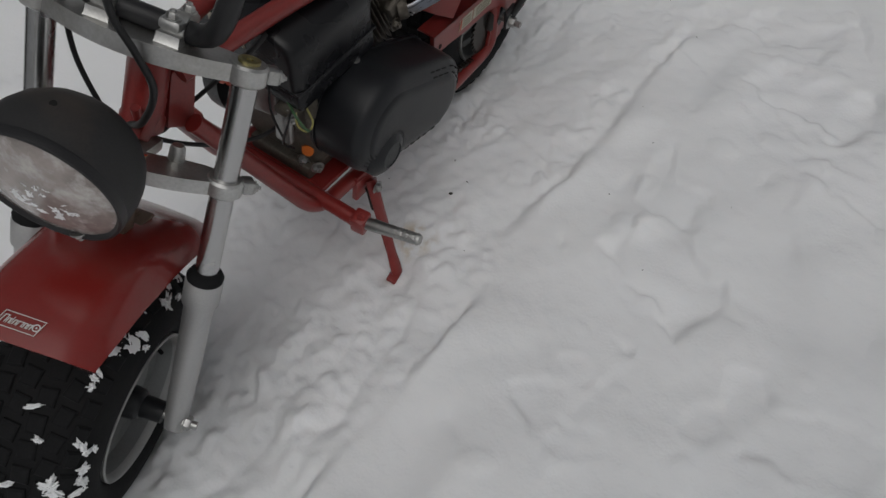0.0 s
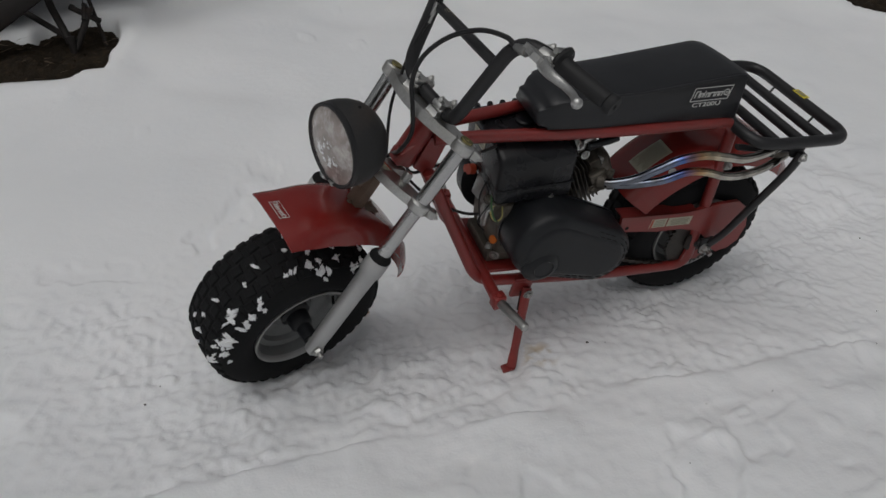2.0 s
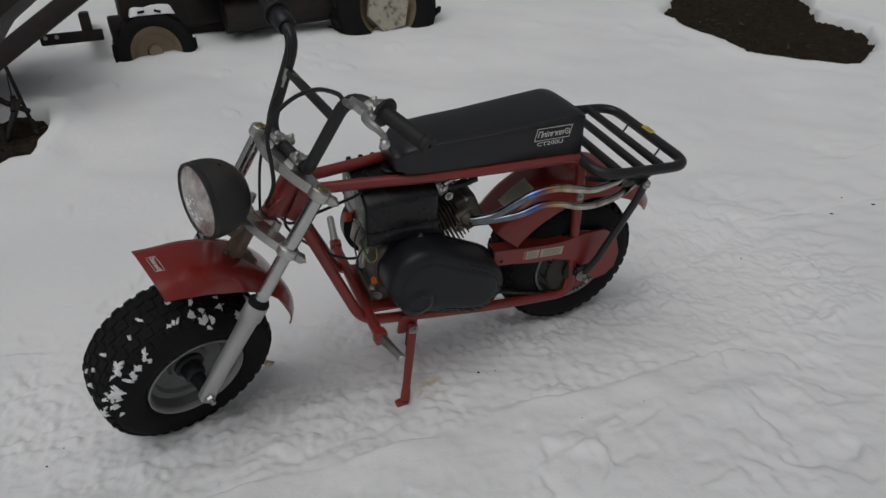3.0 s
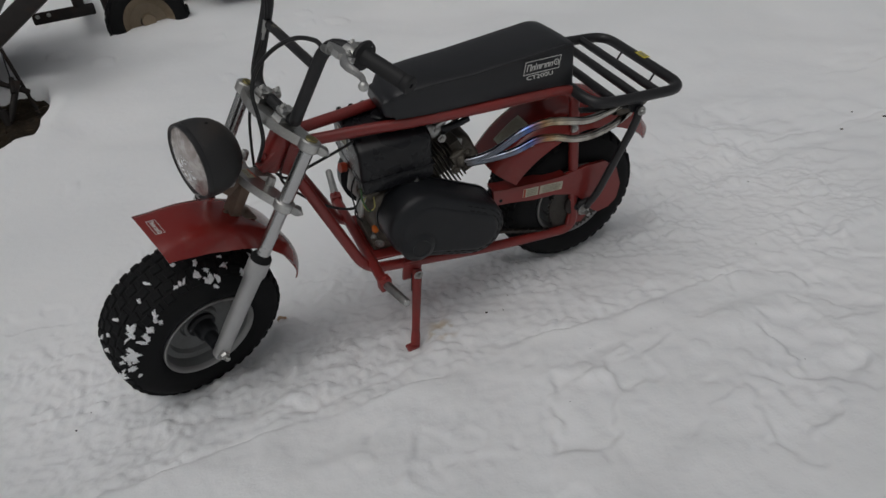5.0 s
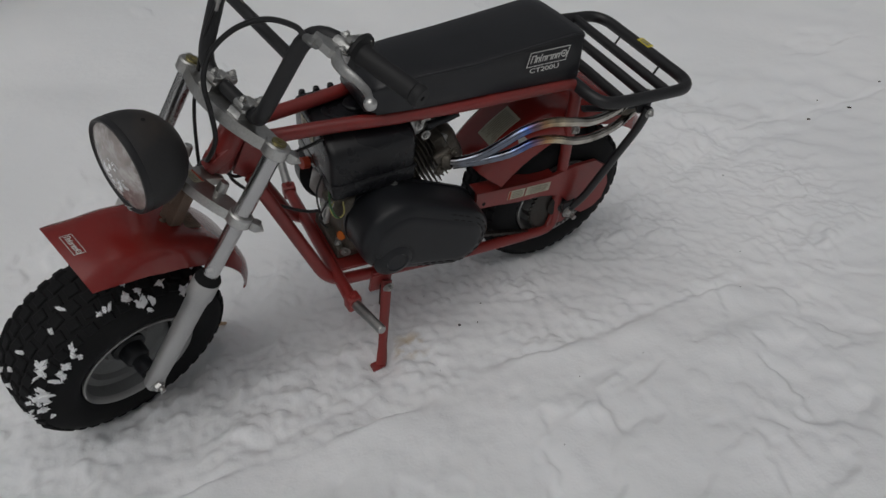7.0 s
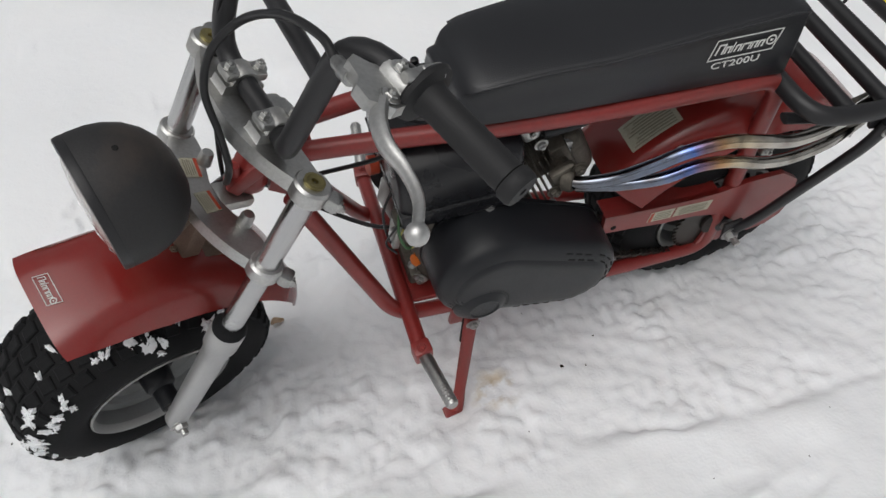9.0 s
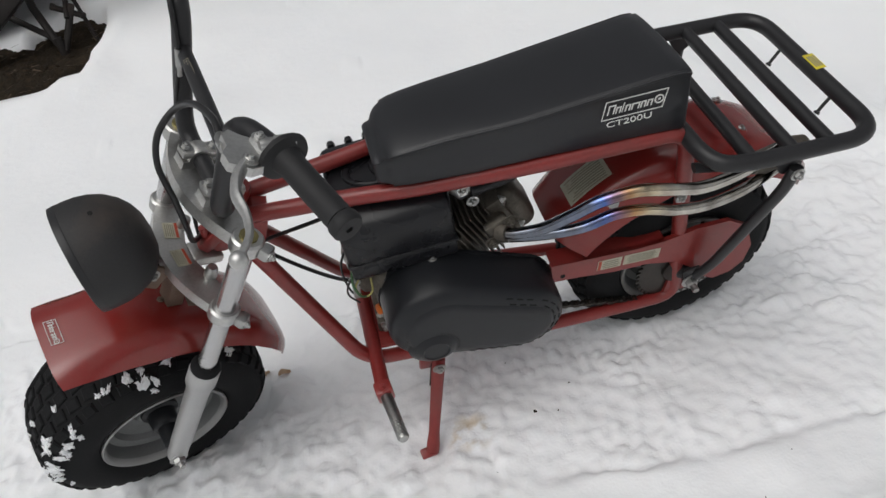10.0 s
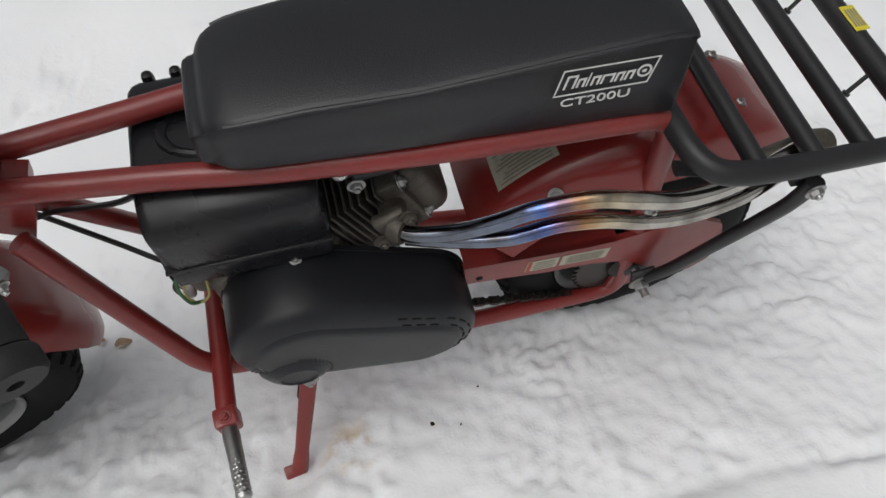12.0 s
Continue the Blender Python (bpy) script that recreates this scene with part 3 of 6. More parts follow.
    for cx, cy, r, dp in ((0.33, -0.66, 0.016, 0.007), (0.05, -0.66, 0.016, 0.008), (0.62, -0.55, 0.016, 0.006), (-0.22, -0.50, 0.018, 0.005), (0.18, -0.48, 0.014, 0.005), (0.48, -0.75, 0.016, 0.006), (-0.88, 0.10, 0.02, 0.012), (-0.92, 0.05, 0.014, 0.010), (-0.82, 0.02, 0.012, 0.008)):
        z = z - dp * np.exp(-(np.hypot(wx - cx, wy - cy) / r) ** 2)
    # snow pressed aside by the tyres and dragged under the machine
    for cx, cy in ((0.556, 0.055), (-0.47, 0.035)):
        d = np.hypot((wx - cx) / 0.17, (wy - cy) / 0.11)
        z = z + 0.010 * np.exp(-((d - 1.15) / 0.22) ** 2) - 0.020 * (1 - step(d, 0.6, 1.0))
    # the stand's foot has pressed its own hollow
    z = z - 0.014 * np.exp(-(np.hypot(x + 0.010, y + 0.228) / 0.045) ** 4)
    # hollows melted down to the soil
    for poly, dp in ((PIT_CART, 0.22), (PIT_FAR, 0.25)):
        sd = inside(x + 0.03 * T(x, y, 0.14, 21), y + 0.03 * T(x, y, 0.1, 22), poly)
        z = z - dp * step(sd, -0.015, 0.06) + 0.02 * np.exp(-((sd + 0.08) / 0.07) ** 2) * step(x, -9, -8)
    return z


def spread(lo, hi, fine_lo, fine_hi, fine, mid, grow_mid, far):
    """Grid lines: fine in the middle, coarser outwards to the horizon."""
    def out(start, end, sign):
        p, s, res = start, fine, []
        while sign * (end - p) > 0:
            s = min(s * 1.05, mid) if abs(p - start) < grow_mid else s * 1.3
            p += sign * s
            res.append(p)
        return res
    core = list(np.arange(fine_lo, fine_hi + 1e-9, fine))
    return np.array(out(fine_lo, lo, -1)[::-1] + core + out(core[-1], hi, 1))


def make_ground():
    gx = spread(-300, 300, -1.05, 1.45, 0.0060, 0.032, 3.6, 300)
    gy = spread(-300, 300, -1.05, 0.50, 0.0060, 0.032, 3.4, 300)
    X, Y = np.meshgrid(gx, gy, indexing="ij")
    Z = ground_height(X, Y)
    nx, ny = X.shape
    me = bpy.data.meshes.new("ground")
    idx = np.arange(nx * ny).reshape(nx, ny)
    quads = np.stack([idx[:-1, :-1], idx[1:, :-1], idx[1:, 1:], idx[:-1, 1:]], -1).reshape(-1, 4)
    me.vertices.add(nx * ny)
    me.vertices.foreach_set("co", np.stack([X, Y, Z], -1).reshape(-1))
    me.loops.add(len(quads) * 4)
    me.loops.foreach_set("vertex_index", quads.reshape(-1))
    me.polygons.add(len(quads))
    me.polygons.foreach_set("loop_start", np.arange(0, len(quads) * 4, 4))
    me.polygons.foreach_set("use_smooth", np.ones(len(quads), bool))
    me.update(calc_edges=True)
    me.materials.append(SNOW)
    tagged(new("ground", me), "trampled white snow with ruts, boot marks and crumbs", "snow ground", kind="structure")


make_ground()


def gz(x, y):
    return float(ground_height(np.array([float(x)]), np.array([float(y)]))[0])


def soil_patch(poly, depth, label, seed):
    """Bare wet soil at the bottom of a melted hollow."""
    xs, ys = [p[0] for p in poly], [p[1] for p in poly]
    gx, gy = np.arange(min(xs) - 0.06, max(xs) + 0.06, 0.018), np.arange(min(ys) - 0.06, max(ys) + 0.06, 0.018)
    X, Y = np.meshgrid(gx, gy, indexing="ij")
    Z = bank(Y) - depth + 0.03 * vnoise(X, Y, 0.2, seed) + 0.022 * np.abs(vnoise(X, Y, 0.06, seed + 1)) + 0.012 * vnoise(X, Y, 0.03, seed + 2)
    keep = inside(X, Y, poly) > -0.03
    bm = B()
    vs = {}
    for i in range(len(gx)):
        for j in range(len(gy)):
            if keep[i, j]:
                vs[i, j] = bm.verts.new((X[i, j], Y[i, j], Z[i, j]))
    for i, j in list(vs):
        q = [(i, j), (i + 1, j), (i + 1, j + 1), (i, j + 1)]
        if all(k in vs for k in q):
            bm.faces.new([vs[k] for k in q])
    ob = part("soil_patch", bm, SOIL, None, label, angle=180)
    tagged(ob, category="bare soil", kind="structure")


soil_patch(PIT_CART, 0.060, "dark wet soil bared in a melted hollow", 61)
soil_patch(PIT_FAR, 0.050, "dark brown soil and dead grass in a melted hollow", 71)


def soil_litter():
    """Dead stalks and leaf scraps on the bare soil."""
    bm = B()
    rng = random.Random(5)
    for poly, n in ((PIT_CART, 260), (PIT_FAR, 260)):
        xs, ys = [p[0] for p in poly], [p[1] for p in poly]
        for _ in range(n):
            x, y = rng.uniform(min(xs), max(xs)), rng.uniform(min(ys), max(ys))
            if inside(np.array([x]), np.array([y]), poly)[0] < 0.03:
                continue
            z = float(bank(np.array([y]))[0]) - 0.045 + rng.uniform(-0.01, 0.03)
            a = rng.uniform(0, 6.28)
            ln, w = rng.uniform(0.02, 0.07), rng.uniform(0.002, 0.008)
            d = Vector((math.cos(a), math.sin(a), rng.uniform(-0.2, 0.5))) * ln
            s = Vector((-math.sin(a), math.cos(a), 0.2)) * w
            p = Vector((x, y, z))
            v = [bm.verts.new(q) for q in (p - s, p + s, p + d + s * 0.3, p + d - s * 0.3)]
            bm.faces.new(v)
    ob = part("dead_grass", bm, STALK, None, "scattered dead brown stalks on bare soil", smooth=False)
    tagged(ob, category="dead grass", kind="stuff")


soil_litter()


def dry_leaf(at, turn, size):
    rows = []
    for i in range(7):
        t = i / 6
        w = size * 0.32 * math.sin(math.pi * min(1, t * 0.95 + 0.04)) ** 0.8
        rows.append([Vector((size * (t - 0.5), w * s, 0.006 * abs(s) ** 1.5 + 0.004 * math.sin(5 * t))) for s in (-1, -0.5, 0, 0.5, 1)])
    bm = shell(rows, 0.0008)
    ob = part("dry_leaf", bm, LEAF, None, "curled pale brown dry leaf lying on snow")
    ob.matrix_world = pose(at[0], at[1], gz(*at[:2]) + 0.004, 4, 3, turn)
    tagged(ob, category="leaf")


dry_leaf((-0.285, 0.095), 20, 0.028)
dry_leaf((-0.325, 0.11), 70, 0.018)


def specks():
    """Small dark crumbs of bark and dirt on the snow."""
    rng = random.Random(8)
    spots = [(0.212, -0.208, 0.0045), (0.30, -0.16, 0.002), (0.255, -0.22, 0.002), (-0.62, -0.03, 0.004), (-0.83, -0.06, 0.003), (-0.80, 0.0, 0.002), (0.34, -0.5, 0.0012), (0.5, -0.52, 0.0012), (0.86, -0.47, 0.002), (1.0, -0.35, 0.0015),
             (0.2, -0.63, 0.0012), (1.9, 0.12, 0.006), (2.1, 0.10, 0.007), (2.05, 0.2, 0.004), (2.4, 0.18, 0.005), (1.3, -0.02, 0.003)]
    spots += [(rng.uniform(-1, 1.4), rng.uniform(-0.9, 0.4), rng.uniform(0.0006, 0.0013)) for _ in range(14)]
    for x, y, r in spots:
        bm = B()
        bmesh.ops.create_icosphere(bm, subdivisions=1, radius=r)
        for v in bm.verts:
            v.co = Vector((v.co.x * rng.uniform(0.7, 1.8), v.co.y * rng.uniform(0.5, 1.1), v.co.z * 0.6))
        ob = part("dirt_speck", bm, SOIL, None, "tiny dark crumb of bark on the snow")
        ob.matrix_world = pose(x, y, gz(x, y) + r * 0.2, 0, 0, rng.uniform(0, 360))
        tagged(ob, category="dirt crumb", group="dirt crumbs on the snow")


specks()


# ---- the mini bike: built upright along x (front towards -x), then leaned on its stand ----
bike = tagged(new("mini_bike"), "red and black mini bike leaning on its kickstand in snow", "mini bike")
LEAN = 16.8
bike.matrix_world = pose(0, 0, 0, LEAN) @ pose(0, 0.006, 0)
# steering axis: rake 32 degrees, turned 21 degrees to the left
STEER = pose(-0.1307, 0, 0.656) @ pose(0, 0, 0, 0, 32, 0) @ pose(0, 0, 0, 0, 0, 21)
FW = Vector((-0.07, 0, -0.562))
RW = Vector((0.556, 0, 0.229))
TYRE_R, TYRE_W = 0.212, 0.164
OFFSET = Vector((0, 0.009, 0))  # the tyre sits a little off the middle of the rim


def lerp(pairs):
    xs, ys = zip(*pairs)
    return lambda t: float(np.interp(t, xs, ys))


def tyre_mesh(c, r, w):
    """A fat knobby tyre round an axle along y."""
    half = w / 2
    prof = [(-0.60, 0.1235), (-0.78, 0.1275), (-0.90, 0.136), (-0.97, 0.150), (-1.0, 0.165), (-0.97, 0.192), (-0.88, 0.212), (-0.70, 0.224), (-0.4, 0.2305), (0, 0.232)]
    prof = prof + [(-h, q) for h, q in prof[-2::-1]]
    k = r / 0.2415
    bm = turned((c.x, c.y - half, c.z), (c.x, c.y + half, c.z), [((h + 1) * half, q * k) for h, q in prof] + [((-0.60 + 1) * half, 0.1235 * k)], 72)
    return bm


def tread_blocks(c, r, w, parent, m):
    """Tread blocks, each a piece of its own: staggered middle rows, side lugs and shoulder lugs."""
    half = w / 2
    grow = r / 0.2415
    n = 38
    rows = [(-0.17, 0.0, 0.0245, 0.0225, 6), (0.17, 0.5, 0.0245, 0.0225, -6), (-0.49, 0.5, 0.0245, 0.0215, -10), (0.49, 0.0, 0.0245, 0.0215, 10), (-0.77, 0.0, 0.0225, 0.0190, -6), (0.77, 0.5, 0.0225, 0.0190, 6)]
    surf = lerp([(0, 0.232), (0.4, 0.2305), (0.70, 0.224), (0.88, 0.212), (0.97, 0.192), (1.0, 0.165)])
    rng = random.Random(21)
    for h, ph, ln, wd, turn in rows:
        slope = (surf(abs(h + 0.03)) - surf(abs(h - 0.03))) / (0.06 * half)
        tilt = math.atan(slope)
        bm = B()
        lay = [[(a * ln * k, b * wd * k, z) for a, b in ((-1, -1), (1, -1), (1, 1), (-1, 1))] for k, z in ((0.52, -0.003), (0.47, 0.0026), (0.38, 0.0042 if abs(h) < 0.7 else 0.0055))]
        vs = [[bm.verts.new(q) for q in l] for l in lay]
        for lo, hi in zip(vs, vs[1:]):
            for k in range(4):
                bm.faces.new((lo[k], lo[(k + 1) % 4], hi[(k + 1) % 4], hi[k]))
        bm.faces.new(vs[-1])
        bmesh.ops.recalc_face_normals(bm, faces=bm.faces)
        me = bpy.data.meshes.new("tread_block")
        bm.to_mesh(me)
        bm.free()
        me.materials.append(RUBBER)
        for i in range(n):
            t = 2 * math.pi * (i + ph) / n
            rad, tan, ax = Vector((math.sin(t), 0, math.cos(t))), Vector((math.cos(t), 0, -math.sin(t))), Vector((0, 1, 0))
            nrm = (rad * math.cos(tilt) - ax * math.sin(tilt)).normalized()
            lat = (ax * math.cos(tilt) + rad * math.sin(tilt)).normalized()
            tr = radians(turn + rng.uniform(-3, 3))
            u, v = tan * math.cos(tr) + lat * math.sin(tr), lat * math.cos(tr) - tan * math.sin(tr)
            p = c + ax * (h * half) + rad * (surf(abs(h)) * grow) - nrm * rng.uniform(0, 0.0008)
            f = Matrix((u, v, nrm)).transposed().to_4x4()
            f.translation = p
            ob = new("tread_block", me)
            ob.parent = parent
            ob.matrix_basis = m @ f


def rim_mesh(c, w):
    h = w / 2 * 0.66
    prof = [(-h + 0.004, 0.110), (-h - 0.006, 0.1145), (-h - 0.012, 0.1150), (-h - 0.0135, 0.1125), (-h - 0.011, 0.1095), (-h - 0.002, 0.1060), (-h + 0.012, 0.1010), (-h + 0.020, 0.0985), (-h + 0.024, 0.086), (-h + 0.034, 0.080), (-h + 0.042, 0.048), (-h + 0.034, 0.042), (-h + 0.034, 0.0)]
    bm = turned((c.x, c.y, c.z), (c.x, c.y + 1, c.z), prof, 48)
    add(bm, turned((c.x, c.y, c.z), (c.x, c.y - 1, c.z), prof, 48))
    add(bm, turned((c.x, c.y, c.z), (c.x, c.y + 1, c.z), [(-h, 0.109), (h, 0.109)], 48))
    return bm


def wheel(c, name, label, m=None):
    rim = part(name, rim_mesh(c, TYRE_W), RIM, bike, label, m=m)
    part("tyre", tyre_mesh(c + OFFSET, TYRE_R, TYRE_W), RUBBER, rim, "fat black rubber tyre", m=m)
    tread_blocks(c + OFFSET, TYRE_R, TYRE_W, rim, m or Matrix())
    h = TYRE_W / 2 * 0.66
    for s in (-1, 1):
        part("rim_lip", turned(c, c + Vector((0, s, 0)), [(h + 0.006, 0.1148), (h + 0.0125, 0.1155), (h + 0.0145, 0.1130), (h + 0.012, 0.1090), (h + 0.002, 0.1055), (h + 0.004, 0.1100)], 56), LIP, rim, "pale rolled rim edge", m=m)
    hub = turned((c.x, c.y - 0.062, c.z), (c.x, c.y + 1, c.z), [(-0.034, 0.0), (-0.034, 0.0165), (-0.002, 0.0175), (0, 0.021), (0.004, 0.024), (0.03, 0.026), (0.034, 0.034), (0.09, 0.034), (0.094, 0.026), (0.12, 0.024), (0.124, 0.0175), (0.158, 0.0165), (0.158, 0.0)], 28)
    part("hub", hub, PLASTIC, rim, "dark hub", m=m)
    part("valve", rod(c + Vector((0.05, -0.045, 0.075)), c + Vector((0.045, -0.062, 0.068)), 0.003), RUBBER, rim, m=m)
    return rim


front = wheel(FW, "front_wheel", "grey pressed steel wheel", STEER)
rear = wheel(RW, "rear_wheel", "grey pressed steel wheel", None)


def clump(c, nrm, size, rng):
    """An irregular lump of snow pressed onto a surface."""
    bm = B()
    bmesh.ops.create_icosphere(bm, subdivisions=3, radius=1.0)
    n = Vector(nrm).normalized()
    u = n.orthogonal().normalized()
    a = rng.uniform(0, 6.28)
    u, v = u * math.cos(a) + n.cross(u) * math.sin(a), n.cross(u) * math.cos(a) - u * math.sin(a)
    off = Vector((rng.uniform(-9, 9), rng.uniform(-9, 9), rng.uniform(-9, 9)))
    for p in bm.verts:
        k = max(0.15, 1 + 1.2 * noise.noise(p.co * 1.7 + off) + 0.8 * noise.noise(p.co * 4.2 + off))
        q = p.co * k
        p.co = Vector(c) + u * q.x * size[0] + v * q.y * size[1] + n * q.z * size[2]
    return bm


def wheel_snow():
    rng = random.Random(3)
    half = TYRE_W / 2
    surf = lerp([(0, 0.232), (0.4, 0.2305), (0.70, 0.224), (0.88, 0.212), (0.97, 0.192), (1.0, 0.165)])
    spots = []
    for k in range(46):
        t = rng.uniform(-30, 125)
        h = rng.choice((-0.33, -0.60, -0.64, -0.68, -0.80, -0.90, 0.0, 0.35)) + rng.uniform(-0.05, 0.05)
        spots.append((t, h, rng.uniform(0.004, 0.0095), rng.uniform(0.0025, 0.0050)))
    spots += [(94, -0.86, 0.013, 0.011), (98, -0.74, 0.010, 0.006), (114, -0.72, 0.013, 0.007), (121, -0.55, 0.013, 0.008), (20, -0.80, 0.012, 0.009), (26, -0.64, 0.008, 0.007), (-8, -0.84, 0.013, 0.006), (-14, -0.70, 0.008, 0.006), (60, -0.80, 0.010, 0.005), (70, -0.90, 0.008, 0.006), (78, -0.62, 0.011, 0.005), (106, -0.88, 0.009, 0.006)]
    for deg, h, a, b in spots:
        t = radians(deg)
        rad, ax = Vector((-math.sin(t), 0, math.cos(t))), Vector((0, 1, 0))
        tilt = math.atan((surf(abs(h + 0.03)) - surf(abs(h - 0.03))) / (0.06 * half))
        nrm = (rad * math.cos(tilt) - ax * math.sin(tilt)).normalized()
        at = FW + OFFSET + rad * (surf(abs(h)) * TYRE_R / 0.2415) + ax * (h * half) + nrm * 0.0035
        part("caked_snow", clump(at, nrm, (a * 0.95, b * 0.85, 0.0028), rng), SNOW, front, "white snow caked on the tread", m=STEER)


wheel_snow()


# ---- fork and steering ----
def fork_leg(s):
    y = 0.115 * s
    x = -0.07
    leg = turned((x, y, -0.580), (x, y, 0), [(0, 0), (0, 0.012), (0.004, 0.016), (0.03, 0.0175), (0.06, 0.0185), (0.20, 0.0195), (0.242, 0.0205), (0.248, 0.0245), (0.283, 0.0245), (0.287, 0.022), (0.287, 0)], 28)
    lower = part("fork_leg", add(leg, box((0.03, 0.030, 0.045), (x, y, -0.561), (0, 0, 0), 0.008)), GREYLEG, bike, "grey lower fork leg", m=STEER)
    part("dust_seal", turned((x, y, -0.295), (x, y, 0), [(0, 0.0), (0, 0.0230), (0.006, 0.0240), (0.013, 0.020), (0.016, 0.0160), (0.016, 0)], 24), RUBBER, lower, "black rubber dust seal", m=STEER)
    part("fork_tube", rod((x, y, -0.295), (x, y, -0.012), 0.0150, 24), CHROME, lower, "polished steel fork tube", m=STEER)
    part("axle_nut", add(bolt((x - 0.004, y + 0.014 * s, -0.562), (0, s, 0), 0.011, 0.011), rod((x - 0.004, y, -0.562), (x - 0.004, y + 0.034 * s, -0.562), 0.006)), STEEL, lower, "zinc axle nut", m=STEER)
    return lower


fork_leg(-1)
fork_leg(1)
part("front_axle", rod((FW.x, -0.12, FW.z), (FW.x, 0.12, FW.z), 0.008), STEEL, bike, m=STEER)


def clamp_plate(z, thick, front_ends, front_mid, rear_ends, rear_mid, span, ring, neck):
    """A crescent clamp between the fork tubes."""
    n = 20
    outline = []
    for i in range(n + 1):
        y = -span + 2 * span * i / n
        outline.append((front_mid + (front_ends - front_mid) * (abs(y) / span) ** 2.0, y))
    for i in range(n + 1):
        y = span - 2 * span * i / n
        f = min(1, abs(y) / neck)
        f = f * f * (3 - 2 * f)
        outline.append((rear_mid + (rear_ends - rear_mid) * f, y))
    bm = loops([[(x, y, zz) for x, y in outline] for zz in (z - thick / 2, z + thick / 2)])
    bevel_all(bm, 0.005, 2, 50)
    for s in (-1, 1):
        add(bm, turned((-0.07, s * 0.115, z - thick * 0.6), (-0.07, s * 0.115, z + 1), [(0, 0), (0, ring - 0.003), (0.003, ring), (thick * 1.2 - 0.003, ring), (thick * 1.2, ring - 0.003), (thick * 1.2, 0)], 28))
    return bm


top = part("upper_clamp", clamp_plate(-0.004, 0.020, -0.084, -0.120, -0.054, -0.052, 0.112, 0.0225, 0.05), ALLOY, bike, "cast aluminium upper fork clamp", m=STEER)
low = part("lower_clamp", clamp_plate(-0.150, 0.018, -0.084, -0.120, -0.056, -0.078, 0.112, 0.0225, 0.09), ALLOY, bike, "cast aluminium lower fork clamp", m=STEER)
for s in (-1, 1):
    part("fork_cap", turned((-0.07, 0.115 * s, 0.008), (-0.07, 0.115 * s, 1), [(0, 0), (0, 0.0125), (0.0035, 0.0125), (0.004, 0.0095), (0.003, 0.0080), (0.003, 0.0042), (0.0, 0.0035), (0, 0)], 24), BRASS, top, "yellow zinc fork cap", m=STEER)
    for z, par in ((-0.004, top), (-0.150, low)):
        lug = add(box((0.022, 0.016, 0.018), (-0.052, 0.137 * s, z), (0, 0, -35 * s), 0.004), bolt((-0.050, 0.1455 * s, z), (0.45, s, 0), 0.0055, 0.005))
        part("pinch_bolt", lug, STEEL, par, "zinc pinch bolt", m=STEER)
part("stem_boss", box((0.040, 0.050, 0.020), (-0.048, 0, -0.004), bev=0.006), ALLOY, top, "clamp boss on the steering stem", m=STEER)
part("stem_boss", box((0.050, 0.040, 0.018), (-0.052, 0, -0.150), bev=0.006), ALLOY, low, "clamp boss on the steering stem", m=STEER)
part("stem_nut", turned((-0.040, 0, 0.004), (-0.040, 0, 1), [(0, 0), (0, 0.015), (0.005, 0.015), (0.007, 0.011), (0.007, 0)], 6), STEEL, top, m=STEER)
# studs on the lower clamp
for s in (-1, 1):
    part("stop_stud", turned((-0.066, 0.052 * s, -0.142), (-0.066, 0.052 * s, 1), [(0, 0), (0, 0.010), (0.016, 0.009), (0.020, 0.007), (0.020, 0)], 18), ALLOY, low, m=STEER)
for cx, cy, rz in ((-0.088, 0.046, -12), (-0.094, -0.010, 2)):
    x, y = Vector((0.2, 1, 0)), Vector((-1, 0.2, 0))
    sticker(bike, STEER @ Vector((cx, cy, -0.1402)), STEER.to_3x3() @ Vector((math.sin(radians(rz)), -math.cos(radians(rz)), 0)), STEER.to_3x3() @ Vector((math.cos(radians(rz)), math.sin(radians(rz)), 0)) * -1 * -1, 0.033, 0.022, ("top", 0.18), 5, "small cream warning label with red field")

# handlebar clamps
BAR_Z = 0.0185
for s in (-1, 1):
    bm = loops([[(-0.078 + dx * k, 0.0375 * s + dy * k, z) for dx, dy in ((-0.026, -0.013), (0.026, -0.013), (0.026, 0.013), (-0.026, 0.013))] for k, z in ((1.12, 0.004), (1.0, 0.008), (0.96, 0.017))])
    bevel_all(bm, 0.003, 2)
    add(bm, box((0.054, 0.024, 0.012), (-0.078, 0.0375 * s, 0.0270), (0, 0, 0), 0.004))
    add(bm, turned((-0.078, 0.0375 * s - 0.012, BAR_Z), (-0.078, 0.0375 * s + 1, BAR_Z), [(0, 0.0), (0, 0.0165), (0.002, 0.0178), (0.022, 0.0178), (0.024, 0.0165), (0.024, 0)], 24))
    bc = part("bar_clamp", bm, ALLOY, bike, "cast aluminium handlebar clamp", m=STEER)
    for dx in (-0.0195, 0.0195):
        part("bolt", bolt((-0.078 + dx, 0.0375 * s, 0.0325), (0, 0, 1), 0.0062, 0.0075), STEEL, bc, "zinc hexagon bolt", m=STEER)

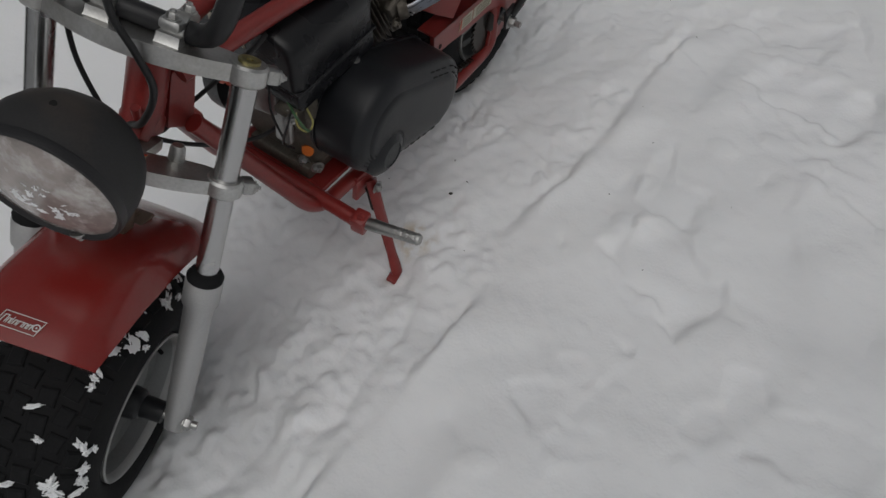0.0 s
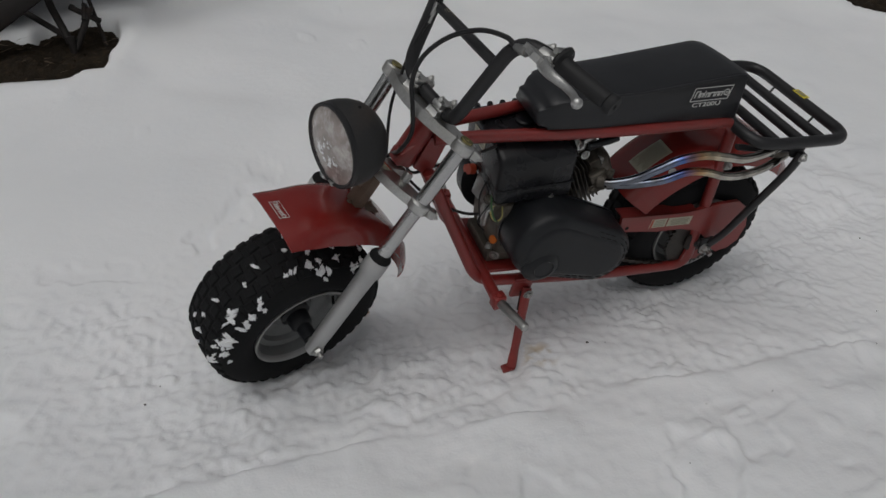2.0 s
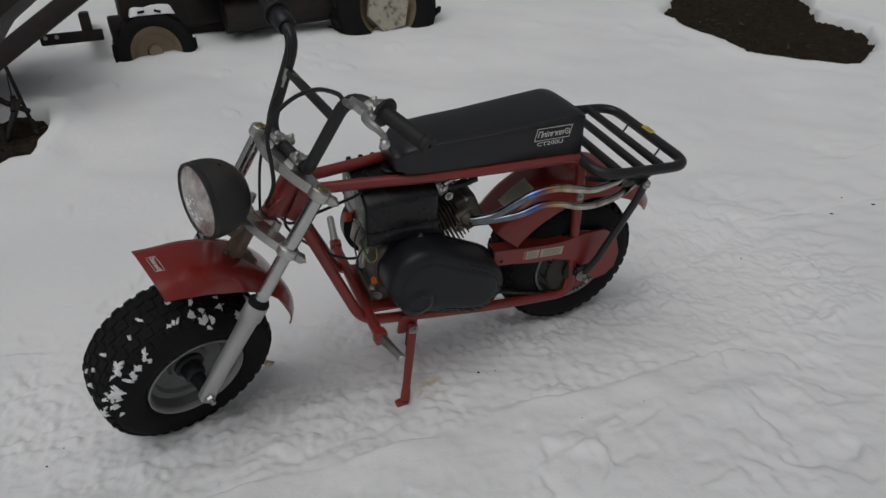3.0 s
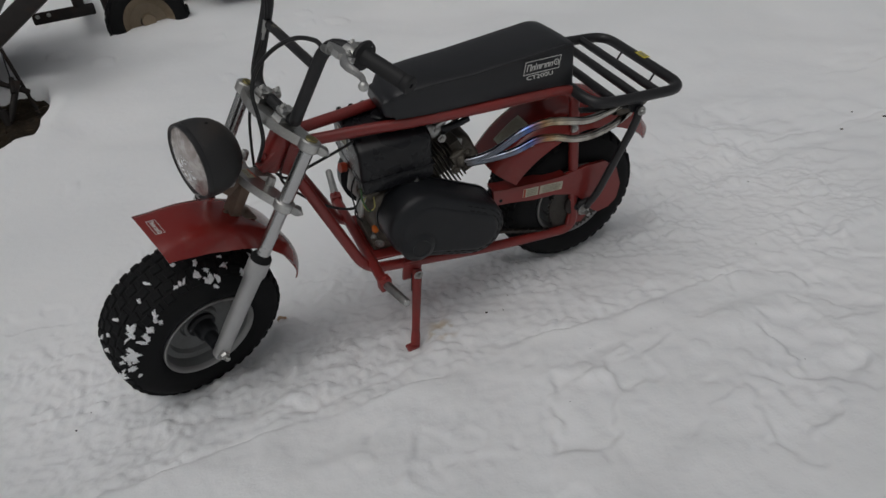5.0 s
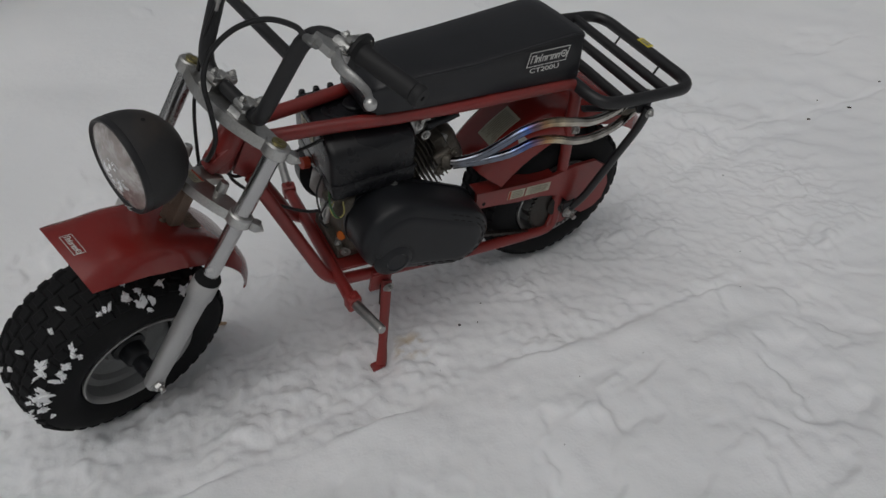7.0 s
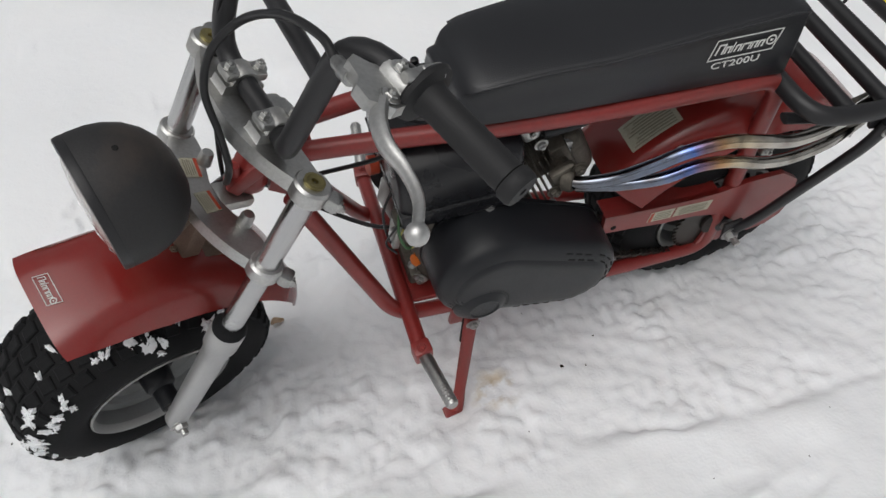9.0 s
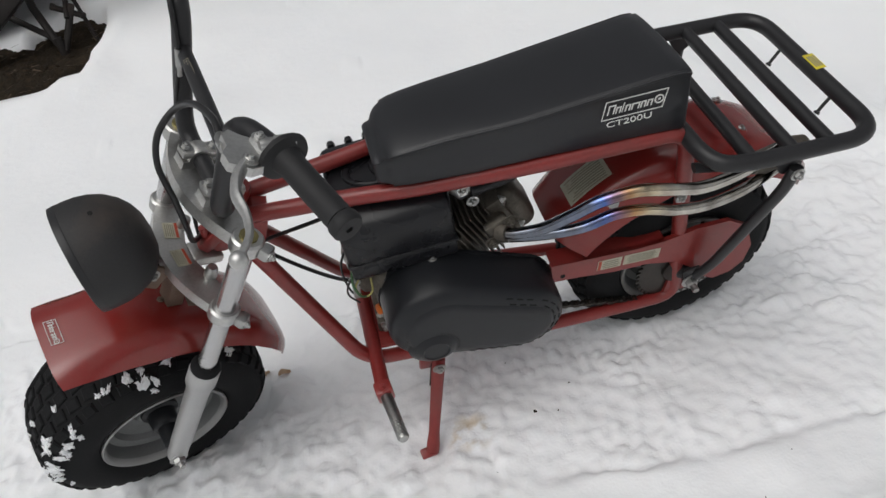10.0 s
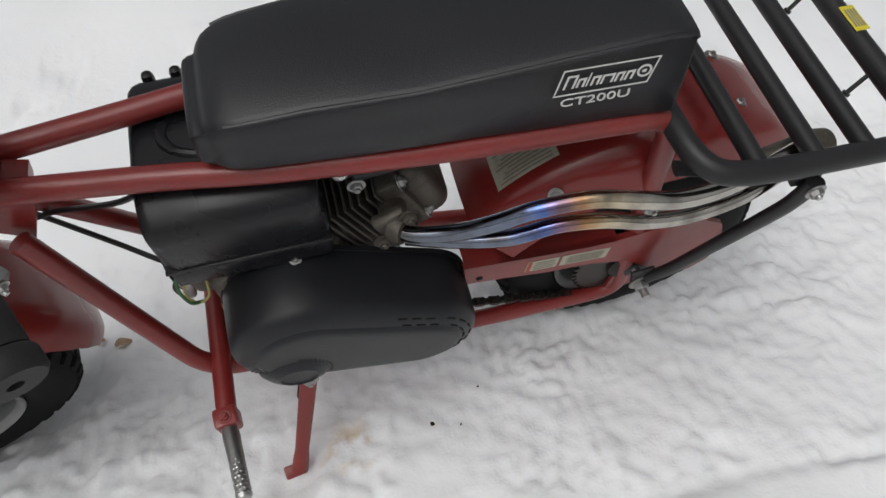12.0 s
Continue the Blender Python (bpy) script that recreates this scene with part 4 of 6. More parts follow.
# handlebar
bar_left = [(-0.116, -0.300, 0.232), (-0.127, -0.205, 0.2285), (-0.142, -0.124, 0.216), (-0.108, -0.092, 0.042), (-0.080, -0.066, BAR_Z)]
bar_right = [(-0.076, 0.064, BAR_Z), (-0.083, 0.085, 0.040), (-0.112, 0.098, 0.217), (-0.104, 0.185, 0.229), (-0.084, 0.305, 0.240)]
bar = part("handlebar", sweep(fillet(bar_left + bar_right, [0.03, 0.045, 0.03, 0.02, 0.02, 0.03, 0.045, 0.03]), 0.0125, 18), BLACK, bike, "black powder-coated high-rise handlebar", m=STEER)
brace = part("cross_brace", rod((-0.1325, -0.113, 0.158), (-0.1015, 0.0925, 0.154), 0.0095, 14), BLACK, bar, "black cross brace", m=STEER)
bm = B()
add(bm, box((0.0006, 0.040, 0.0010), (0, 0, 0.005)))
add(bm, box((0.0006, 0.040, 0.0010), (0, 0, -0.005)))
for e in (-0.020, 0.020):
    add(bm, box((0.0006, 0.0010, 0.010), (0, e, 0)))
for k in range(5):
    add(bm, box((0.0006, 0.003, 0.004), (0, -0.014 + k * 0.007, 0)))
part("print_mark", bm, LABELINK, bar, "small grey printed mark", m=STEER @ pose(-0.1150, 0.040, 0.1620, 0, 40, -6) @ Matrix.Diagonal((1, 0.75, 0.6, 1)))


def grip(s):
    a, b = (Vector((-0.1272, -0.203, 0.2285)), Vector((-0.1145, -0.314, 0.2325))) if s < 0 else (Vector((-0.1035, 0.188, 0.2292)), Vector((-0.0825, 0.313, 0.2405)))
    d = (b - a).normalized()
    L = (b - a).length
    prof = [(-0.004, 0.0), (-0.004, 0.026), (-0.001, 0.0285), (0.003, 0.027), (0.006, 0.0170), (0.014, 0.0148)]
    for k in range(9):
        h = 0.018 + k * (L - 0.034) / 9
        prof += [(h, 0.0150), (h + 0.0095, 0.0145), (h + 0.0103, 0.0128), (h + 0.0117, 0.0128)]
    prof += [(L - 0.014, 0.0150), (L - 0.012, 0.0165), (L - 0.003, 0.0165), (L, 0.0145), (L, 0.004), (L - 0.003, 0.0035), (L - 0.003, 0)]
    part("grip", turned(a, b, prof, 30), GRIP, bar, "black ribbed rubber grip with flange", m=STEER)
    return a, b, d


grip(-1)
grip(1)


LEVER = STEER @ pose(-0.003, -0.012, 0.005)


def brake_lever():
    plate = [(-0.140, -0.196), (-0.160, -0.200), (-0.180, -0.188), (-0.180, -0.172), (-0.172, -0.164), (-0.170, -0.146), (-0.160, -0.140), (-0.150, -0.150), (-0.138, -0.156)]
    perch = add(bevel_all(loops([[(x, y, z) for x, y in plate] for z in (0.2075, 0.2185)]), 0.0025, 2, 25), turned((-0.1315, -0.156, 0.2135), (-0.1265, -0.198, 0.2195), [(0, 0), (0, 0.0145), (0.002, 0.0156), (0.032, 0.0156), (0.034, 0.0145), (0.034, 0)], 24))
    add(perch, bolt((-0.146, -0.1745, 0.2345), (0, 0, 1), 0.0055, 0.005))
    part("lever_perch", perch, ALLOY, bar, "cast aluminium lever mount", m=LEVER)
    blade_pts = spline([(-0.157, -0.182, 0.2115), (-0.176, -0.202, 0.2110), (-0.188, -0.226, 0.2120), (-0.191, -0.252, 0.2140), (-0.200, -0.278, 0.2150), (-0.219, -0.300, 0.2140)], 6)
    n = len(blade_pts)
    bm = sweep(blade_pts, [0.0115 - 0.0055 * min(1, i / n * 1.6) for i in range(n)], 12, squash=0.62, up=(0, 0, 1))
    bmesh.ops.create_uvsphere(bm, u_segments=16, v_segments=10, radius=0.0085, matrix=Matrix.Translation((-0.221, -0.302, 0.2140)))
    part("brake_lever", bm, ALLOY, bar, "brushed aluminium brake lever with ball end", m=LEVER)
    part("barrel_adjuster", turned((-0.160, -0.128, 0.201), (-0.166, -0.157, 0.208), [(0, 0), (0, 0.005), (0.004, 0.0065), (0.012, 0.0065), (0.014, 0.008), (0.028, 0.008), (0.028, 0)], 14), STEEL, bar, "knurled cable adjuster", m=LEVER)
    part("lever_pivot", bolt((-0.158, -0.188, 0.2195), (0, 0, 1), 0.006, 0.004), STEEL, bar, m=LEVER)
    sw = turned((-0.152, -0.186, 0.236), (-0.110, -0.188, 0.243), [(0, 0), (0, 0.0048), (0.004, 0.0062), (0.016, 0.0062), (0.017, 0.0072), (0.036, 0.0072), (0.038, 0.005), (0.038, 0)], 16)
    part("brake_switch", sw, STEEL, bar, "small metal brake light switch", m=LEVER)


brake_lever()
throttle = turned((-0.1075, 0.138, 0.2235), (-0.1040, 0.185, 0.229), [(0, 0), (0, 0.018), (0.004, 0.021), (0.045, 0.021), (0.050, 0.018), (0.050, 0)], 24)
part("throttle_housing", throttle, PLASTIC, bar, "black throttle housing", m=STEER)
part("cable_ferrule", add(rod((-0.108, 0.078, 0.135), (-0.113, 0.080, 0.160), 0.0044), rod((-0.105, 0.078, 0.121), (-0.108, 0.078, 0.135), 0.0034)), STEEL, bar, "bright cable adjuster", m=STEER)

# cables
part("brake_cable", sweep(spline([(-0.163, -0.141, 0.206), (-0.159, -0.112, 0.206), (-0.155, -0.060, 0.184), (-0.150, -0.012, 0.138), (-0.155, 0.006, 0.085), (-0.150, 0.000, 0.038), (-0.130, -0.020, -0.004), (-0.112, -0.035, -0.045), (-0.085, -0.015, -0.100), (-0.045, 0.030, -0.150), (-0.040, 0.080, -0.30), (-0.05, 0.09, -0.50)], 10), 0.0043, 10), CABLE, bike, "thick black brake cable", m=STEER)
part("throttle_cable", sweep(spline([(-0.116, 0.138, 0.224), (-0.124, 0.096, 0.208), (-0.112, 0.079, 0.155), (-0.100, 0.084, 0.080), (-0.084, 0.088, 0.025), (-0.062, 0.080, -0.06), (-0.052, 0.040, -0.130), (-0.030, 0.015, -0.190)], 10), 0.0032, 8), CABLE, bike, "thin black throttle cable", m=STEER)
part("throttle_cable", sweep(spline([(-0.222, 0.005, 0.545), (-0.195, 0.022, 0.500), (-0.151, 0.015, 0.513), (-0.07, -0.035, 0.572), (-0.040, -0.045, 0.590)], 10), 0.0034, 8), CABLE, bike, "thin black throttle cable")
part("control_cable", sweep(spline([(-0.200, 0.030, 0.525), (-0.195, 0.052, 0.465), (-0.135, 0.035, 0.400), (-0.070, -0.005, 0.382), (-0.022, -0.040, 0.410)], 10), 0.0036, 8), CABLE, bike, "black control cable to the engine")


# ---- headlight ----
def headlight():
    f = Vector((-0.90, 0.0, -0.43)).normalized()
    c = Vector((-0.227, 0.005, -0.124))
    back = -f
    prof = [(-0.006, 0.070), (-0.004, 0.0745), (0.010, 0.0758), (0.028, 0.0754), (0.044, 0.0725), (0.062, 0.0655), (0.077, 0.0540), (0.088, 0.040), (0.0945, 0.024), (0.097, 0.0)]
    prof = [(h, q * 1.045) for h, q in prof]
    bowl = part("headlight", turned(c, c + back, prof, 48), SHELL, bike, "matt black bowl headlight, scuffed and dusty", m=STEER)
    part("trim_ring", turned(c, c + back, [(-0.006, 0.0732), (-0.008, 0.0752), (-0.007, 0.0779), (0.001, 0.0791), (0.003, 0.0786), (-0.004, 0.0752), (-0.004, 0.0711), (-0.006, 0.0732)], 48), BLACK, bowl, m=STEER)
    part("lens", turned(c, c + back, [(-0.014, 0.0), (-0.0135, 0.026), (-0.011, 0.048), (-0.006, 0.068), (-0.003, 0.0737), (0.002, 0.0737), (0.002, 0.0)], 40), LENS, bowl, "hazy pale lens with frost on it", m=STEER)
    u = Vector((0, 1, 0))
    u = (u - f * u.dot(f)).normalized()
    w = f.cross(u)
    rng = random.Random(12)
    # white patches mid-lens: frost, and its bright reflection put in as shapes
    for _ in range(22):
        a, rr = rng.uniform(0, 6.28), 0.030 * math.sqrt(rng.random())
        p = c + u * (math.cos(a) * rr) + w * (math.sin(a) * rr) - Vector((-0.43, 0, 0.90)) * 0.010 + f * (0.0135 - 0.0075 * (rr / 0.072) ** 2)
        part("frost_glint", clump(p, f, (rng.uniform(0.003, 0.007), rng.uniform(0.002, 0.004), 0.0010), rng), SNOW, bowl, "thin white patch standing in for frost and bright reflection", m=STEER)
    part("bowl_screw", turned(c + back * 0.040 + Vector((-0.43, 0, 0.903)) * 0.0762, c + back * 0.040 + Vector((-0.53, 0, 0.848)), [(0, 0), (0, 0.0035), (0.001, 0.0035), (0.001, 0)], 12), HOLE, bowl, m=STEER)
    e = c + back * 0.055
    br = box((0.046, 0.036, 0.024), e + Vector((0.014, 0, -0.076)), (0, 22, 0), 0.006)
    add(br, box((0.044, 0.006, 0.044), e + Vector((0.042, -0.020, -0.066)), (0, 25, 0), 0.002))
    add(br, box((0.044, 0.006, 0.044), e + Vector((0.042, 0.020, -0.066)), (0, 25, 0), 0.002))
    add(br, box((0.030, 0.060, 0.006), (-0.095, 0, -0.163), (0, 0, 0), 0.002))
    bk = part("headlight_bracket", br, BROWN, bowl, "rusty brown lamp bracket", m=STEER)
    part("bracket_bolt", bolt(e + Vector((0.042, -0.023, -0.060)), (0, -1, 0), 0.007, 0.006), STEEL, bowl, m=STEER)
    part("bracket_bolt", bolt(e + Vector((-0.022, -0.020, -0.088)), (0, -0.4, -1), 0.006, 0.006), STEEL, bowl, m=STEER)


headlight()


# ---- front fender ----
def arch(c, r_of, t0, t1, half_of, drop_of, n=36, cross=13):
    """Rows of points over a wheel: t in degrees from straight up, positive towards the front."""
    rows = []
    for i in range(n + 1):
        t = t0 + (t1 - t0) * i / n
        rad = Vector((-math.sin(radians(t)), 0, math.cos(radians(t))))
        row = []
        for j in range(cross):
            s = j / (cross - 1) * 2 - 1
            a = abs(s)
            fall = drop_of(t) * max(0, (a - 0.5) / 0.5) ** 2.2 + 0.004 * a * a
            row.append(Vector(c) + rad * (r_of(t) - fall) + Vector((0, half_of(t) * (s if a < 0.5 else math.copysign(0.5 + (a - 0.5) * (1 - 0.12 * (a - 0.5)), s)), 0)))
        rows.append(row)
    return rows


ff = arch(FW, lerp([(-55, 0.262), (-30, 0.288), (0, 0.309), (20, 0.323), (38, 0.330)]), -54, 37.5, lerp([(-54, 0.064), (-42, 0.080), (-30, 0.086), (0, 0.088), (38, 0.080)]), lerp([(-51, 0.014), (-30, 0.026), (0, 0.030), (15, 0.034), (28, 0.024), (38, 0.008)]))
fender = part("front_fender", shell(ff, 0.003), RED_PLASTIC, bike, "glossy red steel front fender", m=STEER)
fb = part("fender_mount", add(add(box((0.085, 0.045, 0.005), (-0.075, 0, -0.2530), bev=0.0015), box((0.026, 0.034, 0.098), (-0.088, 0, -0.204), bev=0.003)), add(bolt((-0.105, 0, -0.2505), (0, 0, 1), 0.006, 0.005), bolt((-0.045, 0, -0.2505), (0, 0, 1), 0.006, 0.005))), BROWN, fender, "bare metal fender mount", m=STEER)
t = radians(33.5)
e_at = FW + Vector((-math.sin(t), 0, math.cos(t))) * 0.3321 + Vector((0, 0.010, 0))
part("emblem", emblem(0.044, 0.018, 0.0007), WHITEINK, fender, "small white outlined emblem", m=STEER @ plane_at(e_at, (0, -1, 0), (math.cos(t) + 0.068 * math.sin(t), 0, math.sin(t) - 0.068 * math.cos(t))))

# ---- frame ----
R = 0.0132


def frame_parts():
    bm = B()
    ax = Vector((0.53, 0, 0.848))
    a0 = Vector((-0.127, 0, 0.662))
    a0 = a0 + Vector((-0.030, 0, 0.010))
    turned(a0 - ax * 0.138, a0, [(0, 0), (0, 0.024), (0.004, 0.0265), (0.018, 0.0265), (0.021, 0.0245), (0.096, 0.0245), (0.099, 0.0265), (0.116, 0.0265), (0.120, 0.024), (0.120, 0)], 28, bm)
    frame_ob = part("frame", bm, RED, bike, "red tubular steel frame with head tube")
    for s in (-1, 1):
        # head, seat rail, rear upright, bottom tube and down tube in one bent tube
        pts = [(-0.168, 0.025 * s, 0.612), (0.0, 0.047 * s, 0.611), (0.08, 0.062 * s, 0.610), (0.25, 0.081 * s, 0.609), (0.504, 0.092 * s, 0.603), (0.553, 0.080 * s, 0.140), (0.30, 0.094 * s, 0.181), (-0.070, 0.104 * s, 0.262), (-0.178, 0.030 * s, 0.535)]
        pp = fillet(pts, [0.06, 0.04, 0.08, 0.04, 0.05, 0.1, 0.045], 8)
        part("frame_tube", sweep(pp, R, 18), RED, frame_ob, "bent red frame tube")
        # rear axle plate
        plate = loops([[(x, 0.084 * s + e * s, z) for x, z in ((0.525, 0.165), (0.575, 0.160), (0.612, 0.200), (0.610, 0.250), (0.575, 0.272), (0.540, 0.262))] for e in (-0.003, 0.003)])
        part("axle_plate", bevel_all(plate, 0.0015, 1), RED, frame_ob)
    cross = B()
    add(cross, rod((-0.052, -0.19, 0.276), (-0.052, 0.19, 0.276), R))
    part("peg_tube", cross, RED, frame_ob, "red cross tube that carries the footpegs")
    eng_plate = bevel_all(box((0.20, 0.19, 0.008), (0.055, 0, 0.262), (0, 7, 0)), 0.002, 1)
    part("engine_plate", eng_plate, RED, frame_ob)
    part("rear_cross_tube", rod((0.514, -0.086, 0.50), (0.514, 0.086, 0.50), 0.010), RED, frame_ob)
    part("seat_cross_bar", rod((0.10, -0.064, 0.606), (0.10, 0.064, 0.606), 0.009), RED, frame_ob)
    g = loops([[(x, y, z) for x, z in ((-0.205, 0.540), (-0.172, 0.512), (-0.156, 0.545), (-0.138, 0.588), (-0.134, 0.604), (-0.155, 0.612), (-0.172, 0.606))] for y in (-0.014, 0.014)])
    part("head_gusset", bevel_all(g, 0.004), RED, frame_ob)
    tab = add(box((0.060, 0.026, 0.022), (-0.224, -0.014, 0.582), (0, -30, 6), 0.004), rod((-0.236, -0.018, 0.588), (-0.234, -0.018, 0.606), 0.006, 10))
    part("steering_stop", tab, RED, frame_ob, "red steering stop tab")
    return frame_ob


frame_ob = frame_parts()


def foot_peg(s):
    a, b = Vector((-0.052, 0.180 * s, 0.276)), Vector((-0.036, 0.292 * s, 0.300))
    d = (b - a).normalized()
    br = add(box((0.030, 0.026, 0.034), a + d * 0.004, (0, 0, -6 * s), 0.004), bolt(a + d * 0.006 + Vector((0, 0, 0.016)), (0, 0, 1), 0.006, 0.005))
    p = part("foot_peg", turned(a + d * 0.012, b, [(0, 0), (0, 0.010), (0.02, 0.0112), (0.03, 0.0105), (0.092, 0.0092), (0.1, 0.0092), (0.103, 0.0075), (0.103, 0)], 24), STEEL, bike, "bare steel knurled footpeg")
    part("peg_bracket", br, RED, p, "red folding bracket")
    bm = B()
    u = d.orthogonal().normalized()
    v = d.cross(u)
    for i in range(13):
        for k in range(10):
            an = 2 * math.pi * (k + 0.5 * (i % 2)) / 10
            rr = u * math.cos(an) + v * math.sin(an)
            c = a + d * (0.044 + i * 0.0055) + rr * 0.0095
            q = [bm.verts.new(c + d * 0.0025), bm.verts.new(c + d.cross(rr) * 0.0028), bm.verts.new(c - d * 0.0025), bm.verts.new(c - d.cross(rr) * 0.0028), bm.verts.new(c + rr * 0.0009)]
            for j in range(4):
                bm.faces.new((q[j], q[(j + 1) % 4], q[4]))
    tagged(part("knurling", bm, STEEL, p, "raised diamond knurling", smooth=False), kind="stuff")


foot_peg(-1)
foot_peg(1)


def kickstand():
    piv, foot = Vector((0.052, -0.128, 0.214)), Vector((-0.004, -0.222, 0.062))
    d = (foot - piv).normalized()
    bm = sweep([piv - d * 0.012, piv + d * 0.01, piv + d * 0.14, piv + d * 0.165, foot - d * 0.004], [0.0125, 0.0125, 0.0105, 0.0125, 0.0125], 14, squash=0.62, up=(1, 0, 0))
    add(bm, box((0.034, 0.020, 0.010), foot + Vector((-0.006, 0.004, -0.001)), (20, 8, 10), 0.003))
    st = part("kickstand", bm, RED, bike, "red steel kickstand set in the snow")
    br = add(box((0.050, 0.012, 0.060), (0.045, -0.112, 0.222), (0, 8, 0), 0.004), box((0.044, 0.03, 0.006), (0.045, -0.105, 0.244), (0, 8, 0), 0.002))
    part("stand_bracket", br, RED, st)
    part("pivot_bolt", bolt(piv + Vector((0, -0.010, 0.004)), (0, -1, 0), 0.0085, 0.007), STEEL, st, "zinc pivot bolt")
    spring = [Vector((0.044, -0.124, 0.214)) + d * (0.042 * i / 120) + Vector((math.cos(i * 0.785), math.sin(i * 0.785) * 0.8, 0)) * 0.0052 for i in range(121)]
    part("return_spring", sweep(spring, 0.0013, 6), DARKIRON, st, "dark coil spring")


kickstand()


# ---- seat ----
def seat():
    xs = np.array([0, 0.012, 0.025, 0.04, 0.06, 0.08] + list(np.linspace(0.11, 1, 20)))
    x_of = lambda t: 0.048 + 0.442 * t
    half_b = lerp([(0, 0.062), (0.025, 0.069), (0.06, 0.0745), (0.4, 0.086), (1, 0.098)])
    half_t = lerp([(0, 0.050), (0.025, 0.059), (0.06, 0.0645), (0.10, 0.067), (0.21, 0.070), (0.44, 0.078), (1, 0.089)])
    crown = lerp([(0, 0.004), (0.06, 0.006), (0.16, 0.005), (0.4, 0.003), (1, 0.002)])
    bot = lerp([(0, 0.632), (0.1, 0.628), (0.4, 0.626), (1, 0.613)])
    ztop = lerp([(0, 0.672), (0.012, 0.680), (0.03, 0.686), (0.06, 0.690), (0.10, 0.6925), (0.21, 0.696), (0.44, 0.698), (0.74, 0.708), (0.95, 0.715), (1, 0.712)])
    layers = []
    for t in xs:
        x, hb, ht, zb, zt = x_of(t), half_b(t), half_t(t), bot(t), ztop(t)
        edge = zt - 0.0055
        dome = lambda f: zt - 0.0015 * (f / 0.93) ** 6 + crown(t) * (1 - f * f)
        roll = lambda y: -0.070 * y * t
        ring = [(x, -hb * 0.96, zb), (x, -hb, zb + 0.006), (x, -(hb + ht) / 2 - 0.001, (zb + edge) / 2), (x, -ht - 0.0015, edge - 0.004), (x, -ht - 0.004, edge), (x, -ht, edge + 0.0032)]
        ring += [(x, -ht * f, dome(f)) for f in (0.95, 0.8, 0.55, 0.28, 0)]
        ring += [(x, -y, z) for x, y, z in ring[-2::-1]]
        layers.append([(x, y if y < 0 else y * 0.94, z + roll(y) * step(z, zb, zt)) for x, y, z in ring])
    # rounded nose and tail
    for k, steps in ((0, ((-0.006, 0.975, 0.95), (-0.011, 0.93, 0.86), (-0.013, 0.87, 0.74))), (-1, ((0.004, 0.975, 0.95), (0.006, 0.93, 0.86)))):
        base = layers[k]
        low = min(p[2] for p in base)
        for dx, ky, kz in steps:
            cap = [(x + dx, y * ky, low + 0.004 * (1 - kz) / 0.26 + (z - low) * kz) for x, y, z in base]
            layers = [cap] + layers if k == 0 else layers + [cap]
    bm = loops(layers)
    bevel_all(bm, 0.004, 3, 60)
    # gentle wrinkles of the cover
    for v in bm.verts:
        k = 0.0010 * noise.noise(v.co * 24) + 0.0026 * noise.noise(Vector((v.co.x * 11 + v.co.z * 30, v.co.y * 6, v.co.z * 50))) * (1 if v.co.z < 0.685 else 0.3)
        v.co.y += k * (1 if v.co.y > 0 else -1)
        v.co.z += k * 0.6
    st = part("seat", bm, VINYL, bike, "long black vinyl saddle with stitched edge", angle=50)
    for s in (-1, 1):
        path = [(x_of(t), (-1 if s < 0 else 0.94) * (half_t(t) + 0.0025), ztop(t) - 0.0055 - 0.070 * s * half_t(t) * t) for t in np.linspace(0.05, 0.985, 30)]
        part("piping", sweep(path, 0.0028, 8), VINYL, st, "raised seam piping")
    part("rear_piping", sweep(fillet([(0.4895, -0.090, 0.703), (0.492, -0.04, 0.703), (0.492, 0.04, 0.698), (0.4895, 0.084, 0.694)], 0.01), 0.0022, 8), VINYL, st)
    part("seat_pan", bevel_all(loops([[(x_of(t), s * half_b(t) * 0.94, bot(t) - dz) for t, s in ((0.02, -1), (0.3, -1), (0.98, -1), (0.98, 1), (0.3, 1), (0.02, 1))] for dz in (0.006, -0.004)]), 0.002, 1), BLACK, st)
    a, b = Vector((0.352, -0.0895, 0.678)), Vector((0.458, -0.0945, 0.679))
    mid = (a + b) / 2
    side_up = (0, 0.10, 1)
    part("emblem", emblem(0.091, 0.030, 0.0014), WHITEINK, st, "white outlined emblem on the saddle side", m=plane_at(mid + Vector((0.006, 0.0005, 0.003)), b - a, side_up))
    part("model_lettering", letters("CT200U", 0.0135), WHITEINK, st, "white model lettering", m=plane_at(mid + Vector((-0.002, -0.0034, -0.0195)), b - a, side_up) @ Matrix.Diagonal((1.45, 1, 1, 1)))


seat()


